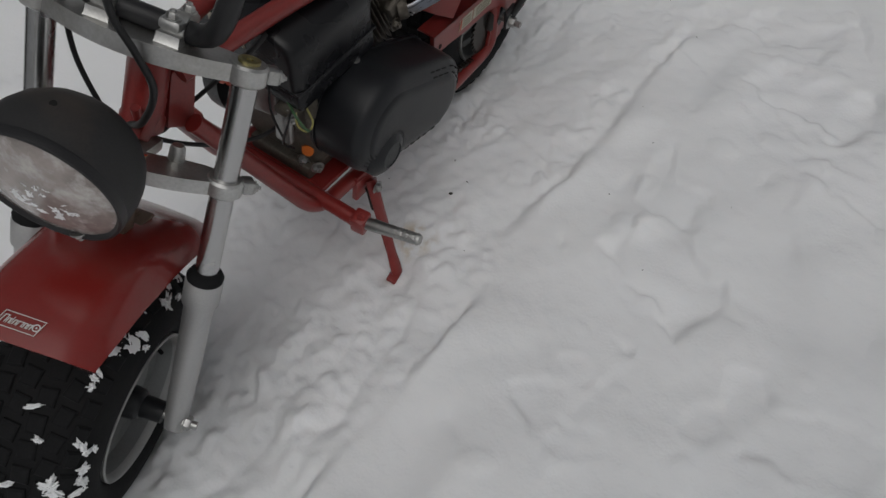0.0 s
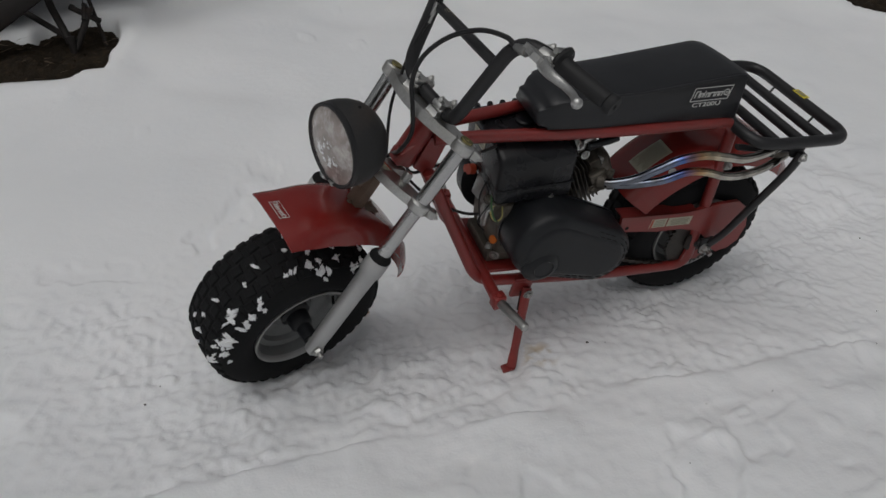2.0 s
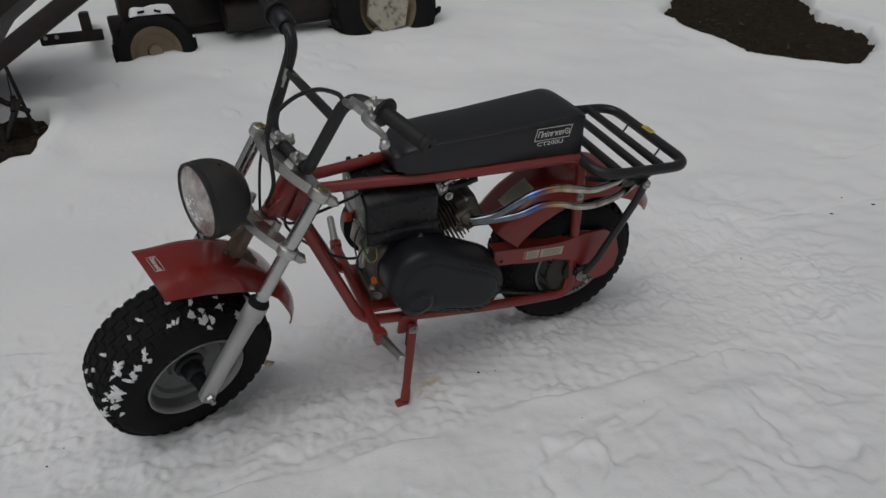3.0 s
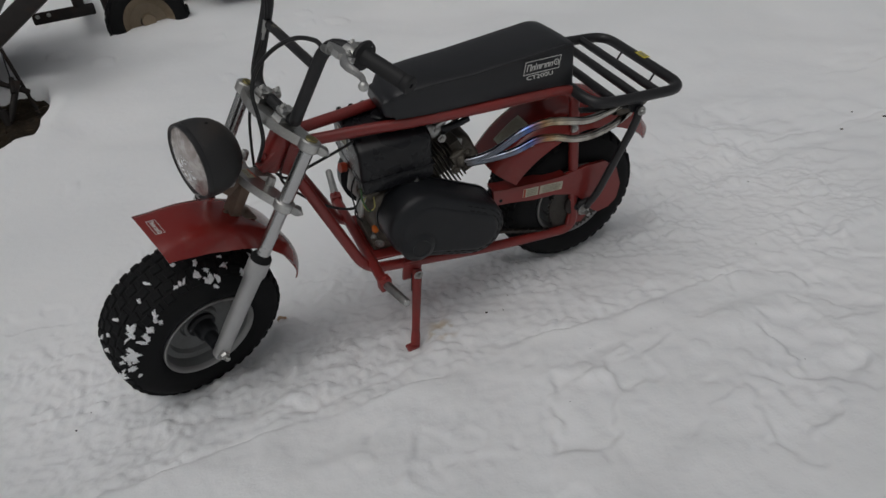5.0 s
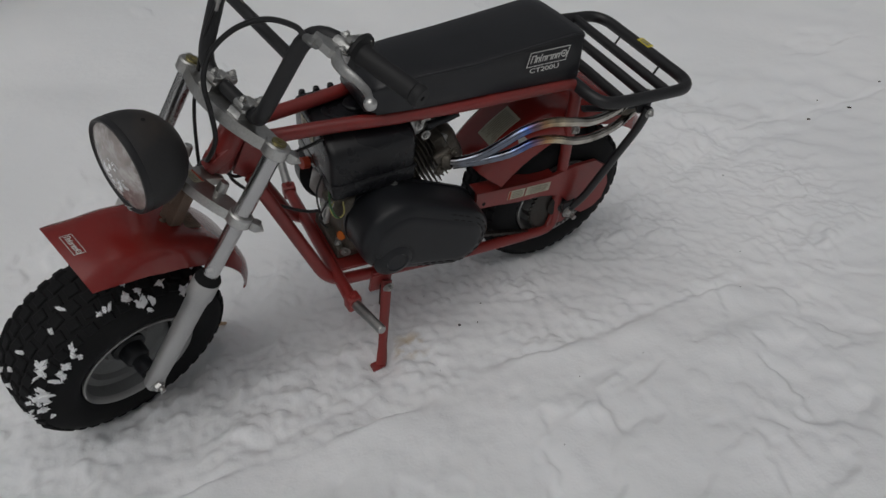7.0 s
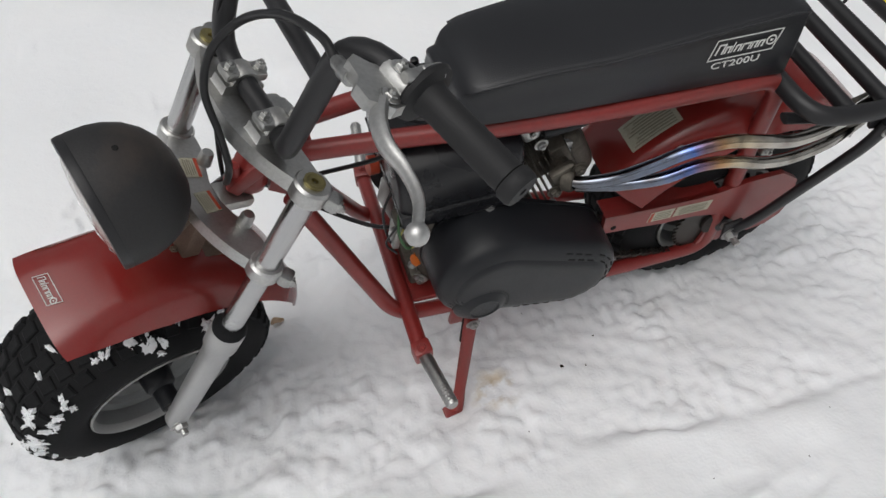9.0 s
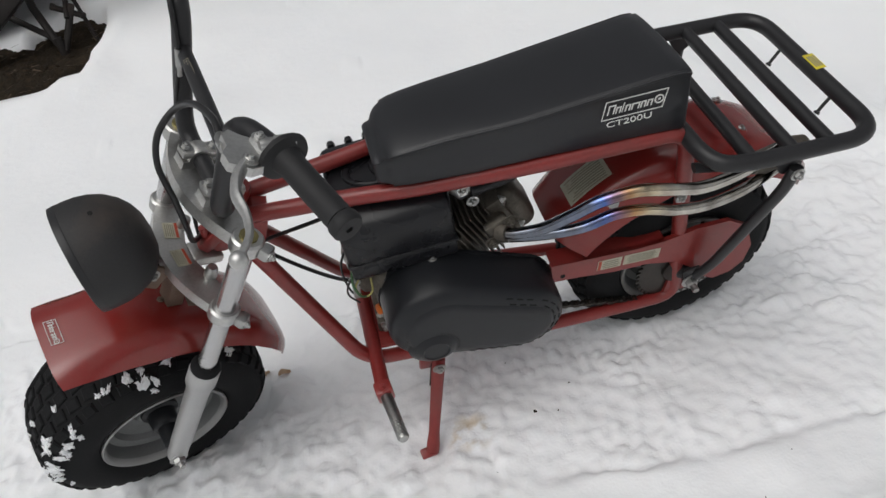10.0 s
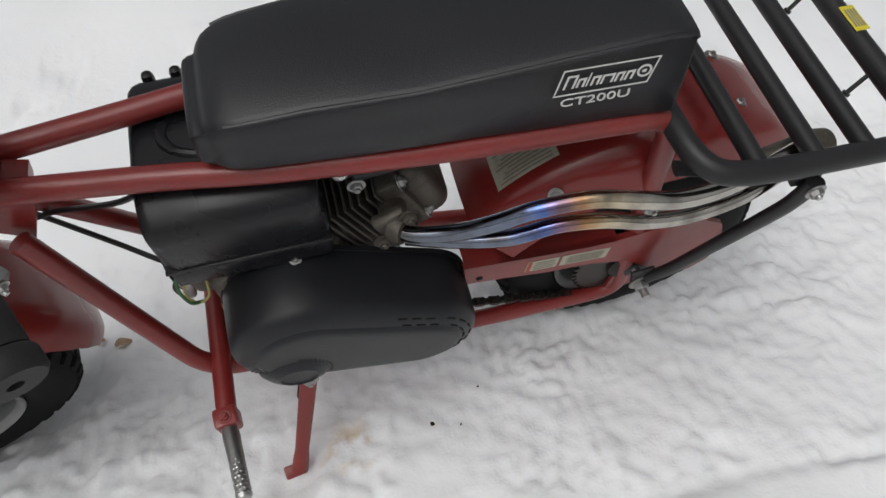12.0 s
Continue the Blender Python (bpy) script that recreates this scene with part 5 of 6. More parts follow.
# ---- rack ----
def rack():
    z = 0.566
    level = lambda x: 0.590 - 0.085 * (x - 0.50)
    loop = fillet([(0.497, -0.05, 0.598), (0.506, -0.158, 0.592), (0.556, -0.172, level(0.556)), (0.777, -0.169, level(0.777)), (0.777, 0.172, level(0.777)), (0.520, 0.170, level(0.52)), (0.476, 0.164, 0.590), (0.470, 0.05, 0.598)], [0.045, 0.07, 0.055, 0.055, 0.05, 0.04], 8)
    rk = part("rack", sweep(loop, 0.0132, 18), BLACK, bike, "black tubular rear rack")
    for x in (0.568, 0.635, 0.696):
        part("rack_bar", rod((x, -0.165, level(x) + 0.001), (x, 0.167, level(x) + 0.001), 0.0108, 14), BLACK, rk, "black cross bar")
    for y in (-0.065, 0.075):
        part("hook_pin", add(rod((0.769, y, z - 0.004), (0.749, y - 0.004, z - 0.028), 0.0028, 8), turned((0.750, y - 0.004, z - 0.026), (0.746, y - 0.005, z - 0.032), [(0, 0), (0, 0.005), (0.004, 0.005), (0.004, 0)], 10)), BLACK, rk, "small tie-down pin")
    lab = part("yellow_label", box((0.018, 0.040, 0.0008), (0.779, 0.004, z + 0.0135), bev=0.0002), YELLOW, rk, "yellow maker's label")
    bmx = B()
    for k in range(4):
        add(bmx, box((0.0022, 0.028, 0.0004), (0.774 + k * 0.0036, 0.004, z + 0.0141)))
    part("label_print", bmx, LABELINK, rk, "dark print bars")
    for s in (-1, 1):
        tab = loops([[(x, 0.170 * s + e, zz) for x, zz in ((0.602, 0.578), (0.650, 0.576), (0.652, 0.548), (0.638, 0.538), (0.620, 0.542))] for e in (-0.003, 0.003)])
        part("mount_tab", bevel_all(tab, 0.001, 1), BLACK, rk)
        sup = sweep(fillet([(0.638, 0.181 * s, 0.556), (0.632, 0.178 * s, 0.51), (0.585, 0.126 * s, 0.275), (0.560, 0.112 * s, 0.228)], [0.03, 0.03]), 0.0115, 14, squash=0.75, up=(1, 0, 0))
        add(sup, box((0.036, 0.008, 0.05), (0.560, 0.112 * s, 0.235), (0, -10, 0), 0.003))
        support = part("rack_support", sup, BLACK, rk, "black support tube down to the axle")
        part("bolt", bolt((0.637, 0.188 * s, 0.549), (0, s, 0), 0.0075, 0.007), STEEL, rk, "zinc bolt")
        part("axle_nut", add(bolt((0.556, 0.117 * s, 0.229), (0, s, 0), 0.0115, 0.012), rod((0.556, 0.11 * s, 0.229), (0.556, 0.142 * s, 0.229), 0.0062)), STEEL, rear, "zinc axle nut")
    part("under_brace", sweep(spline([(0.50, -0.13, 0.560), (0.56, -0.14, 0.552), (0.62, -0.155, 0.553), (0.652, -0.163, 0.562)]), 0.010, 12, squash=0.6, up=(0, 1, 0)), BLACK, rk)
    part("front_tab", add(box((0.03, 0.006, 0.045), (0.495, 0.118, 0.598), (0, 12, 0), 0.002), bolt((0.495, 0.114, 0.600), (0, -1, 0), 0.006, 0.005)), BLACK, rk)
    part("rear_axle", rod((0.556, -0.12, 0.229), (0.556, 0.12, 0.229), 0.008), STEEL, bike)


rack()

# ---- rear fender ----
rf = arch(RW, lerp([(-62, 0.281), (-28, 0.288), (0, 0.297), (34, 0.302), (60, 0.303)]), -55, 56, lerp([(-56, 0.074), (-40, 0.090), (40, 0.096), (66, 0.096)]), lerp([(-54, 0.03), (-20, 0.05), (30, 0.06), (66, 0.05)]), 40)
rfender = part("rear_fender", shell(rf, 0.003), RED_PLASTIC, bike, "glossy red steel rear fender")
for tdeg, y in ((-18, -0.03), (-18, 0.05), (33, -0.078)):
    t = radians(tdeg)
    d = Vector((-math.sin(t), 0, math.cos(t)))
    part("bolt", bolt(RW + d * (0.2915 if y > -0.07 else 0.286) + Vector((0, y, 0)), d + Vector((0, -0.9 if y < -0.07 else 0, 0)), 0.0065, 0.005), STEEL, rfender)


def fender_patch(t0, t1, y0, y1, off, n):
    rows = []
    for i in range(n + 1):
        t = radians(t0 + (t1 - t0) * i / n)
        rad = Vector((-math.sin(t), 0, math.cos(t)))
        rows.append([RW + rad * (0.3018 + off - 0.004 * (y / 0.096) ** 2 - 0.06 * max(0, (abs(y / 0.096) - 0.5) / 0.5) ** 2.2) + Vector((0, y, 0)) for y in np.linspace(y0, y1, 7)])
    return shell(rows, 0.0005)


label_ob = part("label", fender_patch(28.0, 44.5, -0.042, 0.010, 0.0046, 10), CREAM, rfender, "faded cream instruction label")
for k in range(9):
    part("print_bar", fender_patch(29.3, 43.2 - (k * 5) % 4, -0.0385 + k * 0.0051, -0.0365 + k * 0.0051, 0.0053, 8), LABELINK, label_ob)


# ---- chain guard, chain and sprocket ----
def chain_guard():
    pts = [(0.288, 0.326), (0.284, 0.373), (0.33, 0.367), (0.45, 0.353), (0.50, 0.352), (0.56, 0.360), (0.62, 0.357), (0.662, 0.325), (0.684, 0.262), (0.678, 0.215), (0.655, 0.192), (0.62, 0.186), (0.60, 0.200), (0.575, 0.235), (0.53, 0.278), (0.47, 0.298), (0.405, 0.304), (0.34, 0.318)]
    bm = loops([[(x, -0.090, z) for x, z in pts], [(x, -0.099, z) for x, z in pts]])
    bevel_all(bm, 0.003, 2, 50)
    g = part("chain_guard", bm, RED, bike, "flat red steel chain guard")
    part("guard_lip", loops([[(x, y, z) for x, z in ((0.286, 0.3690), (0.33, 0.3635), (0.45, 0.3495), (0.50, 0.3485), (0.50, 0.352), (0.45, 0.353), (0.33, 0.367), (0.286, 0.3725))] for y in (-0.099, -0.062)]), RED, g)
    part("guard_hole", rod((0.306, -0.0985, 0.336), (0.306, -0.0997, 0.336), 0.005, 14), HOLE, g)
    for x0, w, head, n, lab in ((0.394, 0.046, ("left", 0.12), 4, "small warning label with red field"), (0.456, 0.070, None, 7, "cream instruction label")):
        sticker(bike, (x0, -0.0995, 0.3335 - (x0 - 0.394) * 0.10), (1, 0, -0.10), (0, 0, 1), w, 0.026, head, n, lab)
    n = 44
    c = Vector((0.556, -0.078, 0.229))
    outl = []
    for i in range(n * 4):
        t = 2 * math.pi * i / (n * 4)
        r = 0.092 if i % 4 in (0, 1) else 0.085
        outl.append((math.cos(t) * r, math.sin(t) * r))
    bm = loops([[c + Vector((x, y, z)) for x, z in outl] for y in (-0.002, 0.002)])
    part("sprocket", bm, CHAIN, rear, "oily toothed rear sprocket", smooth=False)
    part("sprocket_carrier", turned(c + Vector((0, -0.012, 0)), c, [(0, 0), (0, 0.032), (0.004, 0.038), (0.02, 0.038), (0.02, 0)], 28), DARKIRON, rear)
    ch = part("chain", rod((0.20, -0.085, 0.262), (0.53, -0.080, 0.140), 0.003, 8), CHAIN, bike, "oily dark roller chain")
    runs = [((0.205, -0.085, 0.362), (0.545, -0.080, 0.320)), ((0.20, -0.085, 0.262), (0.53, -0.080, 0.140))]
    for a, b in runs:
        a, b = Vector(a), Vector(b)
        k = int((b - a).length / 0.0127)
        for i in range(k):
            p = a.lerp(b, (i + 0.5) / k)
            ang = -math.degrees(math.atan2((b - a).z, (b - a).x))
            w = 0.010 if i % 2 else 0.006
            ln = rod(p + Vector((0.006, -0.006, 0)), p + Vector((0.006, 0.006, 0)), 0.0032, 8)
            for s in (-1, 1):
                add(ln, box((0.0125, 0.0014, 0.0085), p + Vector((0, s * w / 2, 0)), (0, ang, 0)))
            part("link", ln, CHAIN, ch)


chain_guard()


# ---- engine ----
def engine():
    case = add(box((0.165, 0.155, 0.15), (0.062, 0.004, 0.372), (0, -2, 0), 0.016, 3), box((0.19, 0.13, 0.03), (0.06, 0, 0.282), (0, 5, 0), 0.006))
    add(case, turned((0.070, -0.078, 0.378), (0.070, -1, 0.378), [(0, 0), (0, 0.080), (0.006, 0.077), (0.010, 0.066), (0.012, 0)], 36))
    add(case, box((0.06, 0.10, 0.06), (0.135, 0.0, 0.42), (0, -25, 0), 0.01))
    add(case, box((0.05, 0.04, 0.06), (-0.020, -0.045, 0.43), (0, -12, 0), 0.01))
    en = part("engine", case, ENGINE, bike, "grimy single-cylinder engine with cast alloy crankcase")
    ax = Vector((math.cos(radians(24)), 0, math.sin(radians(24))))
    up = Vector((-ax.z, 0, ax.x))
    c0 = Vector((0.125, 0.008, 0.424))
    cyl = part("cylinder", rod(c0, c0 + ax * 0.10, 0.043, 28), ENGINE, en, "finned alloy cylinder")
    fins = []
    for i in range(9):
        p = c0 + ax * (0.018 + i * 0.0095)
        w, h = (0.128, 0.112) if i < 7 else (0.120, 0.105)
        bm = box((0.0032, w, h), bev=0.0012, seg=1)
        # rounded corners for each fin
        bm.transform(plane_at(p, ax, (0, 1, 0)))
        fins.append(part("fin", bm, ENGINE, en, smooth=False))
    h0 = c0 + ax * 0.107
    head = box((0.030, 0.112, 0.100), bev=0.006)
    head.transform(plane_at(h0, ax, (0, 1, 0)))
    dome = box((0.050, 0.094, 0.104), bev=0.022, seg=4)
    dome.transform(plane_at(h0 + ax * 0.020 - up * 0.012, ax, (0, 1, 0)))
    hd = part("cylinder_head", add(head, dome), ENGINE, en, "alloy cylinder head with domed valve cover")
    for a, b in ((-0.048, 0.038), (-0.048, -0.038), (0.048, 0.038), (0.048, -0.038)):
        part("head_bolt", bolt(h0 + ax * 0.014 + Vector((0, a, 0)) + up * b, ax, 0.007, 0.006), STEEL, en)
    fl = add(rod((0.208, -0.030, 0.474), (0.207, -0.070, 0.481), 0.017, 16), box((0.042, 0.016, 0.046), (0.206, -0.074, 0.482), (0, -24, 0), 0.006))
    add(fl, bolt((0.190, -0.083, 0.463), (0, -1, 0), 0.0085, 0.007))
    add(fl, bolt((0.222, -0.083, 0.503), (0, -1, 0), 0.0085, 0.007))
    part("exhaust_flange", fl, ENGINE, en, "rusty exhaust flange with large bolts")
    plug = add(rod((0.255, 0.00, 0.575), (0.225, -0.015, 0.562), 0.010), sweep(spline([(0.225, -0.015, 0.562), (0.212, -0.045, 0.572), (0.190, -0.055, 0.562), (0.175, -0.045, 0.545)]), 0.0055, 8))
    part("spark_plug_lead", plug, CABLE, en, "black spark plug cap and lead")
    # black fuel tank over the crankcase
    # cross-section of the tank, rounded towards the stand
    sect = fillet([(0, 0.010, 0.500), (0, -0.086, 0.500), (0, -0.089, 0.574), (0, -0.048, 0.592), (0, 0.060, 0.597), (0, 0.108, 0.592), (0, 0.110, 0.500), (0, 0.010, 0.500)], [0.003, 0.020, 0.016, 0.02, 0.018, 0.003], 5)[:-1]
    mid = Vector((0, 0.012, 0.545))
    rows = []
    for x, k in ((-0.044, 0.86), (-0.0425, 0.93), (-0.038, 0.975), (-0.030, 1.0), (0.120, 1.0), (0.128, 0.975), (0.1325, 0.93), (0.134, 0.86)):
        rows.append([(x, mid.y + (p.y - mid.y) * k, mid.z + (p.z - mid.z) * k if p.z > mid.z else p.z) for p in sect])
    tank = part("fuel_tank", loops(rows), TANK, en, "glossy black fuel tank with moulded ribs", angle=50)
    part("tank_seam", box((0.180, 0.199, 0.004), (0.045, 0.011, 0.500), (0, 0, 0), 0.0015, 2), TANK, tank, "folded seam round the tank")
    well = turned((0.040, 0.020, 0.594), (0.040, 0.020, 1), [(0.0, 0.046), (0.004, 0.044), (0.005, 0.040), (0.003, 0.036), (-0.004, 0.033), (-0.004, 0.0)], 40)
    well.transform(Matrix.Translation((0.040, 0.020, 0)) @ Matrix.Diagonal((1.25, 0.85, 1, 1)) @ Matrix.Translation((-0.040, -0.020, 0)))
    part("tank_panel", well, TANK, tank, "raised moulded ring on the tank")
    part("cooling_shroud", box((0.176, 0.194, 0.036), (0.045, 0.011, 0.481), (0, 0, 0), 0.007, 3), TANK, en, "black cooling shroud under the tank")
    for k in range(5):
        part("rib", box((0.014, 0.014, 0.052), (-0.022 + k * 0.030, 0.1125, 0.566), (0, 0, 0), 0.006, 2), TANK, en, "moulded black rib")
    part("filler_cap", turned((0.052, 0.022, 0.590), (0.052, 0.022, 1), [(0, 0), (0, 0.024), (0.010, 0.024), (0.013, 0.021), (0.013, 0)], 28), TANK, en, "black filler cap")
    sticker(bike, (-0.0450, 0.03, 0.560), (0, -1, 0), (0, 0, 1), 0.06, 0.036, None, 4, "pale label on the tank front")
    # recoil starter on the far side
    rec = turned((0.045, 0.085, 0.400), (0.045, 1, 0.400), [(0, 0), (0, 0.098), (0.030, 0.098), (0.045, 0.085), (0.060, 0.060), (0.064, 0)], 40)
    part("recoil_starter", rec, PLASTIC, en, "black recoil starter housing")
    part("stop_switch", add(rod((-0.048, 0.035, 0.475), (-0.062, 0.033, 0.478), 0.012), rod((-0.045, 0.060, 0.458), (-0.058, 0.06, 0.46), 0.009)), LABELRED, en, "red stop switch")
    part("control_bracket", add(add(box((0.03, 0.05, 0.05), (-0.036, -0.01, 0.452), (0, 15, 10), 0.006), box((0.012, 0.03, 0.07), (-0.045, -0.045, 0.42), (0, 10, 0), 0.004)), bolt((-0.045, -0.062, 0.44), (-0.5, -1, 0), 0.007, 0.006)), STEEL, en, "bright governor control bracket")
    # oil plug and drain bolts
    cap = turned((-0.010, -0.054, 0.336), (-0.042, -0.068, 0.348), [(0, 0), (0, 0.013), (0.006, 0.013), (0.007, 0.010), (0.016, 0.010), (0.018, 0)], 18)
    part("oil_cap", cap, ORANGE, en, "bright orange oil filler cap")
    part("drain_bolt", add(bolt((-0.021, -0.045, 0.305), (-1, -0.2, 0), 0.008, 0.008), bolt((-0.018, -0.070, 0.300), (-0.6, -1, 0), 0.008, 0.008)), STEEL, en)
    # carburettor and filter
    cb = add(box((0.046, 0.050, 0.040), (0.165, -0.018, 0.558), (0, -24, 0), 0.008), rod((0.150, -0.042, 0.560), (0.195, 0.035, 0.572), 0.016))
    add(cb, box((0.034, 0.022, 0.010), (0.168, -0.046, 0.580), (0, -14, 12), 0.003))
    add(cb, bolt((0.158, -0.047, 0.560), (0, -1, 0.2), 0.006, 0.006))
    add(cb, bolt((0.172, -0.050, 0.536), (0, -1, 0), 0.007, 0.006))
    part("carburettor", cb, ALLOY, en, "bright alloy carburettor")
    part("air_filter", turned((0.195, 0.035, 0.570), (0.240, 0.095, 0.585), [(0, 0), (0, 0.020), (0.01, 0.030), (0.05, 0.027), (0.056, 0)], 24), BLUE, en, "dark blue cone air filter")
    lever = sweep(fillet([(0.172, -0.052, 0.562), (0.205, -0.056, 0.566), (0.238, -0.058, 0.576)], 0.02), 0.0075, 12)
    add(lever, box((0.030, 0.008, 0.016), (0.226, -0.058, 0.572), (0, -16, 0), 0.004))
    add(lever, rod((0.190, -0.050, 0.566), (0.234, -0.052, 0.596), 0.0032, 10))
    add(lever, rod((0.231, -0.052, 0.594), (0.238, -0.052, 0.599), 0.006, 12))
    part("choke_lever", lever, PLASTIC, en, "black forked choke and fuel lever")
    # wires
    part("wire", sweep(spline([(-0.030, -0.060, 0.450), (-0.046, -0.074, 0.436), (-0.038, -0.084, 0.420), (-0.022, -0.082, 0.424), (-0.018, -0.070, 0.445)]), 0.0016, 6), WIRE, en, "loose yellow wire loop")
    part("wire", sweep(spline([(-0.040, -0.055, 0.475), (-0.048, -0.078, 0.455), (-0.042, -0.088, 0.430), (-0.030, -0.082, 0.415)]), 0.0022, 6), WIREGREEN, en, "green wire")
    part("wire", sweep(spline([(-0.030, -0.02, 0.50), (-0.060, -0.04, 0.46), (-0.058, -0.05, 0.40), (-0.045, -0.03, 0.36)]), 0.002, 6), CABLE, en, "thin black wire")
    part("wire", sweep(spline([(-0.020, -0.05, 0.465), (-0.052, -0.065, 0.445), (-0.064, -0.055, 0.40), (-0.050, -0.06, 0.375)]), 0.0018, 6), CABLE, en, "thin black wire")


engine()


# ---- clutch cover ----
def clutch_cover():
    c1, r1, c2, r2 = (0.075, 0.375), 0.0905, (0.212, 0.315), 0.0785
    ang = math.atan2(c2[1] - c1[1], c2[0] - c1[0])
    dist = math.hypot(c2[0] - c1[0], c2[1] - c1[1])
    off = math.acos((r1 - r2) / dist)

    def outline(scale, n=20, dz=0.0, dx=0.0):
        pts = []
        a0, a1 = ang + off, ang - off + 2 * math.pi
        for i in range(n + 1):
            t = a0 + (a1 - a0) * i / n
            pts.append((c1[0] + math.cos(t) * (r1 - scale) + dx, c1[1] + math.sin(t) * (r1 - scale) + dz))
        a0, a1 = ang - off, ang + off
        for i in range(n + 1):
            t = a0 + (a1 - a0) * i / n
            pts.append((c2[0] + math.cos(t) * (r2 - scale) + dx, c2[1] + math.sin(t) * (r2 - scale) + dz))
        return pts
    face = [(0.0, -0.120), (0.001, -0.140), (0.004, -0.149), (0.010, -0.1555), (0.018, -0.1595), (0.0255, -0.1615), (0.0285, -0.1645), (0.033, -0.1660), (0.040, -0.1665), (0.060, -0.1670)]
    lay = [(0.000, -0.070), (-0.0005, -0.074)] + face
    depth_at = lerp(face)
    bm = loops([[(x, y, z) for x, z in outline(s)] for s, y in lay])
    cv = part("clutch_cover", bm, PLASTIC, bike, "matt black pressed clutch cover with vent holes", angle=28)
    part("cover_rim", loops([[(x, y, z) for x, z in outline(s)] for s, y in ((0.004, -0.066), (-0.003, -0.066), (-0.003, -0.073), (0.004, -0.073))], cap=False), PLASTIC, cv)

    def inset_of(x, z):
        """How far a point of the face lies inside the outline."""
        ux, uz = math.cos(ang), math.sin(ang)
        k = min(1, max(0, ((x - c1[0]) * ux + (z - c1[1]) * uz) / dist))
        return r1 + (r2 - r1) * k - math.hypot(x - c1[0] - ux * dist * k, z - c1[1] - uz * dist * k)
    # round boss with perforations towards the front
    b = Vector((0.054, -0.160, 0.334))
    part("boss", turned(b, b + Vector((0, -1, 0)), [(-0.02, 0.047), (0.0, 0.046), (0.008, 0.036), (0.0135, 0.025), (0.0140, 0.0235), (0.0120, 0.0215), (0.0125, 0.0)], 40), PLASTIC, cv, "round pressed boss")
    holes = B()
    for ring in range(7):
        r = 0.0275 + ring * 0.0046
        for deg in list(range(140, 290, 8)) + (list(range(-25, 75, 9)) if ring < 4 else []):
            t = radians(deg + (4 if ring % 2 else 0))
            p = b + Vector((math.cos(t) * r, 0, math.sin(t) * r))
            ins = inset_of(p.x, p.z)
            if ins < 0.010:
                continue
            boss_y = -0.158 - float(np.interp(r, (0.025, 0.036, 0.046), (0.0135, 0.008, 0.0)))
            p.y = min(boss_y if r < 0.046 else 0, depth_at(ins))
            rod(p + Vector((0, 0.004, 0)), p + Vector((0, -0.0004, 0)), 0.0014, 7, bm=holes)
    tagged(part("vent_hole", holes, HOLE, cv, "small dark round vent holes", smooth=False), kind="stuff")
    slots = B()

    def slot(x, z, turn):
        y = depth_at(inset_of(x, z))
        add(slots, box((0.0125, 0.0040, 0.0026), (x, y + 0.0008, z), (0, turn, 0), 0.0006, 1))
    for inset, n, shift in ((0.023, 8, 0.0), (0.0135, 9, 0.5)):
        r = r2 - inset
        for i in range(n):
            t = ang - off + 2 * off * (i + shift) / n
            slot(c2[0] + math.cos(t) * r, c2[1] + math.sin(t) * r, 90 - math.degrees(t))
        for sgn, n2 in ((1, 3), (-1, 4)):
            t = ang + sgn * off
            tang = ang + sgn * (off - math.pi / 2)
            for i in range(n2):
                d = 0.010 + 0.0195 * i + 0.0095 * (shift > 0)
                slot(c2[0] + math.cos(t) * r - math.cos(tang) * d, c2[1] + math.sin(t) * r - math.sin(tang) * d, -math.degrees(tang))
    tagged(part("vent_slot", slots, HOLE, cv, "dark vent slots", smooth=False), kind="stuff")
    for x, y, z in ((0.087, -0.082, 0.4645), (0.203, -0.064, 0.402)):
        part("cover_bolt", bolt((x, y, z + 0.001), (0.2, -0.3, 1), 0.0052, 0.006), STEEL, cv, "bright cover bolt")


clutch_cover()


# ---- exhaust ----
def exhaust():
    up_pts = spline([(0.208, -0.086, 0.482), (0.225, -0.098, 0.486), (0.265, -0.114, 0.500), (0.305, -0.130, 0.530), (0.345, -0.140, 0.556), (0.400, -0.148, 0.566), (0.450, -0.158, 0.560), (0.500, -0.164, 0.552), (0.560, -0.160, 0.556), (0.640, -0.140, 0.560)], 8)
    lo_pts = spline([(0.215, -0.094, 0.478), (0.265, -0.118, 0.490), (0.320, -0.138, 0.506), (0.370, -0.146, 0.525), (0.420, -0.150, 0.520), (0.470, -0.154, 0.503), (0.520, -0.158, 0.500), (0.580, -0.156, 0.510), (0.640, -0.142, 0.524)], 8)
    ex = part("exhaust", sweep(up_pts, 0.0100, 18), PIPE, bike, "twin exhaust pipe in heat-blued bare steel")
    part("lower_pipe", sweep(lo_pts, 0.0094, 18), PIPE, ex, "second heat-tinted steel pipe")
    part("pipe_strap", add(box((0.014, 0.010, 0.022), (0.472, -0.150, 0.530), (0, 0, 0), 0.003), bolt((0.472, -0.155, 0.530), (0, -1, 0), 0.006, 0.005)), STEEL, ex, "small clamp between the pipes")
    part("pipe_collar", turned((0.205, -0.078, 0.480), (0.222, -0.097, 0.486), [(0, 0), (0, 0.018), (0.012, 0.018), (0.016, 0.015), (0.016, 0)], 20), ENGINE, ex)
    part("muffler", turned((0.59, -0.142, 0.540), (0.70, -0.125, 0.541), [(0, 0.012), (0.02, 0.019), (0.085, 0.019), (0.1, 0.015), (0.1, 0)], 28), ENGINE, ex, "short sooty muffler under the rack")


exhaust()


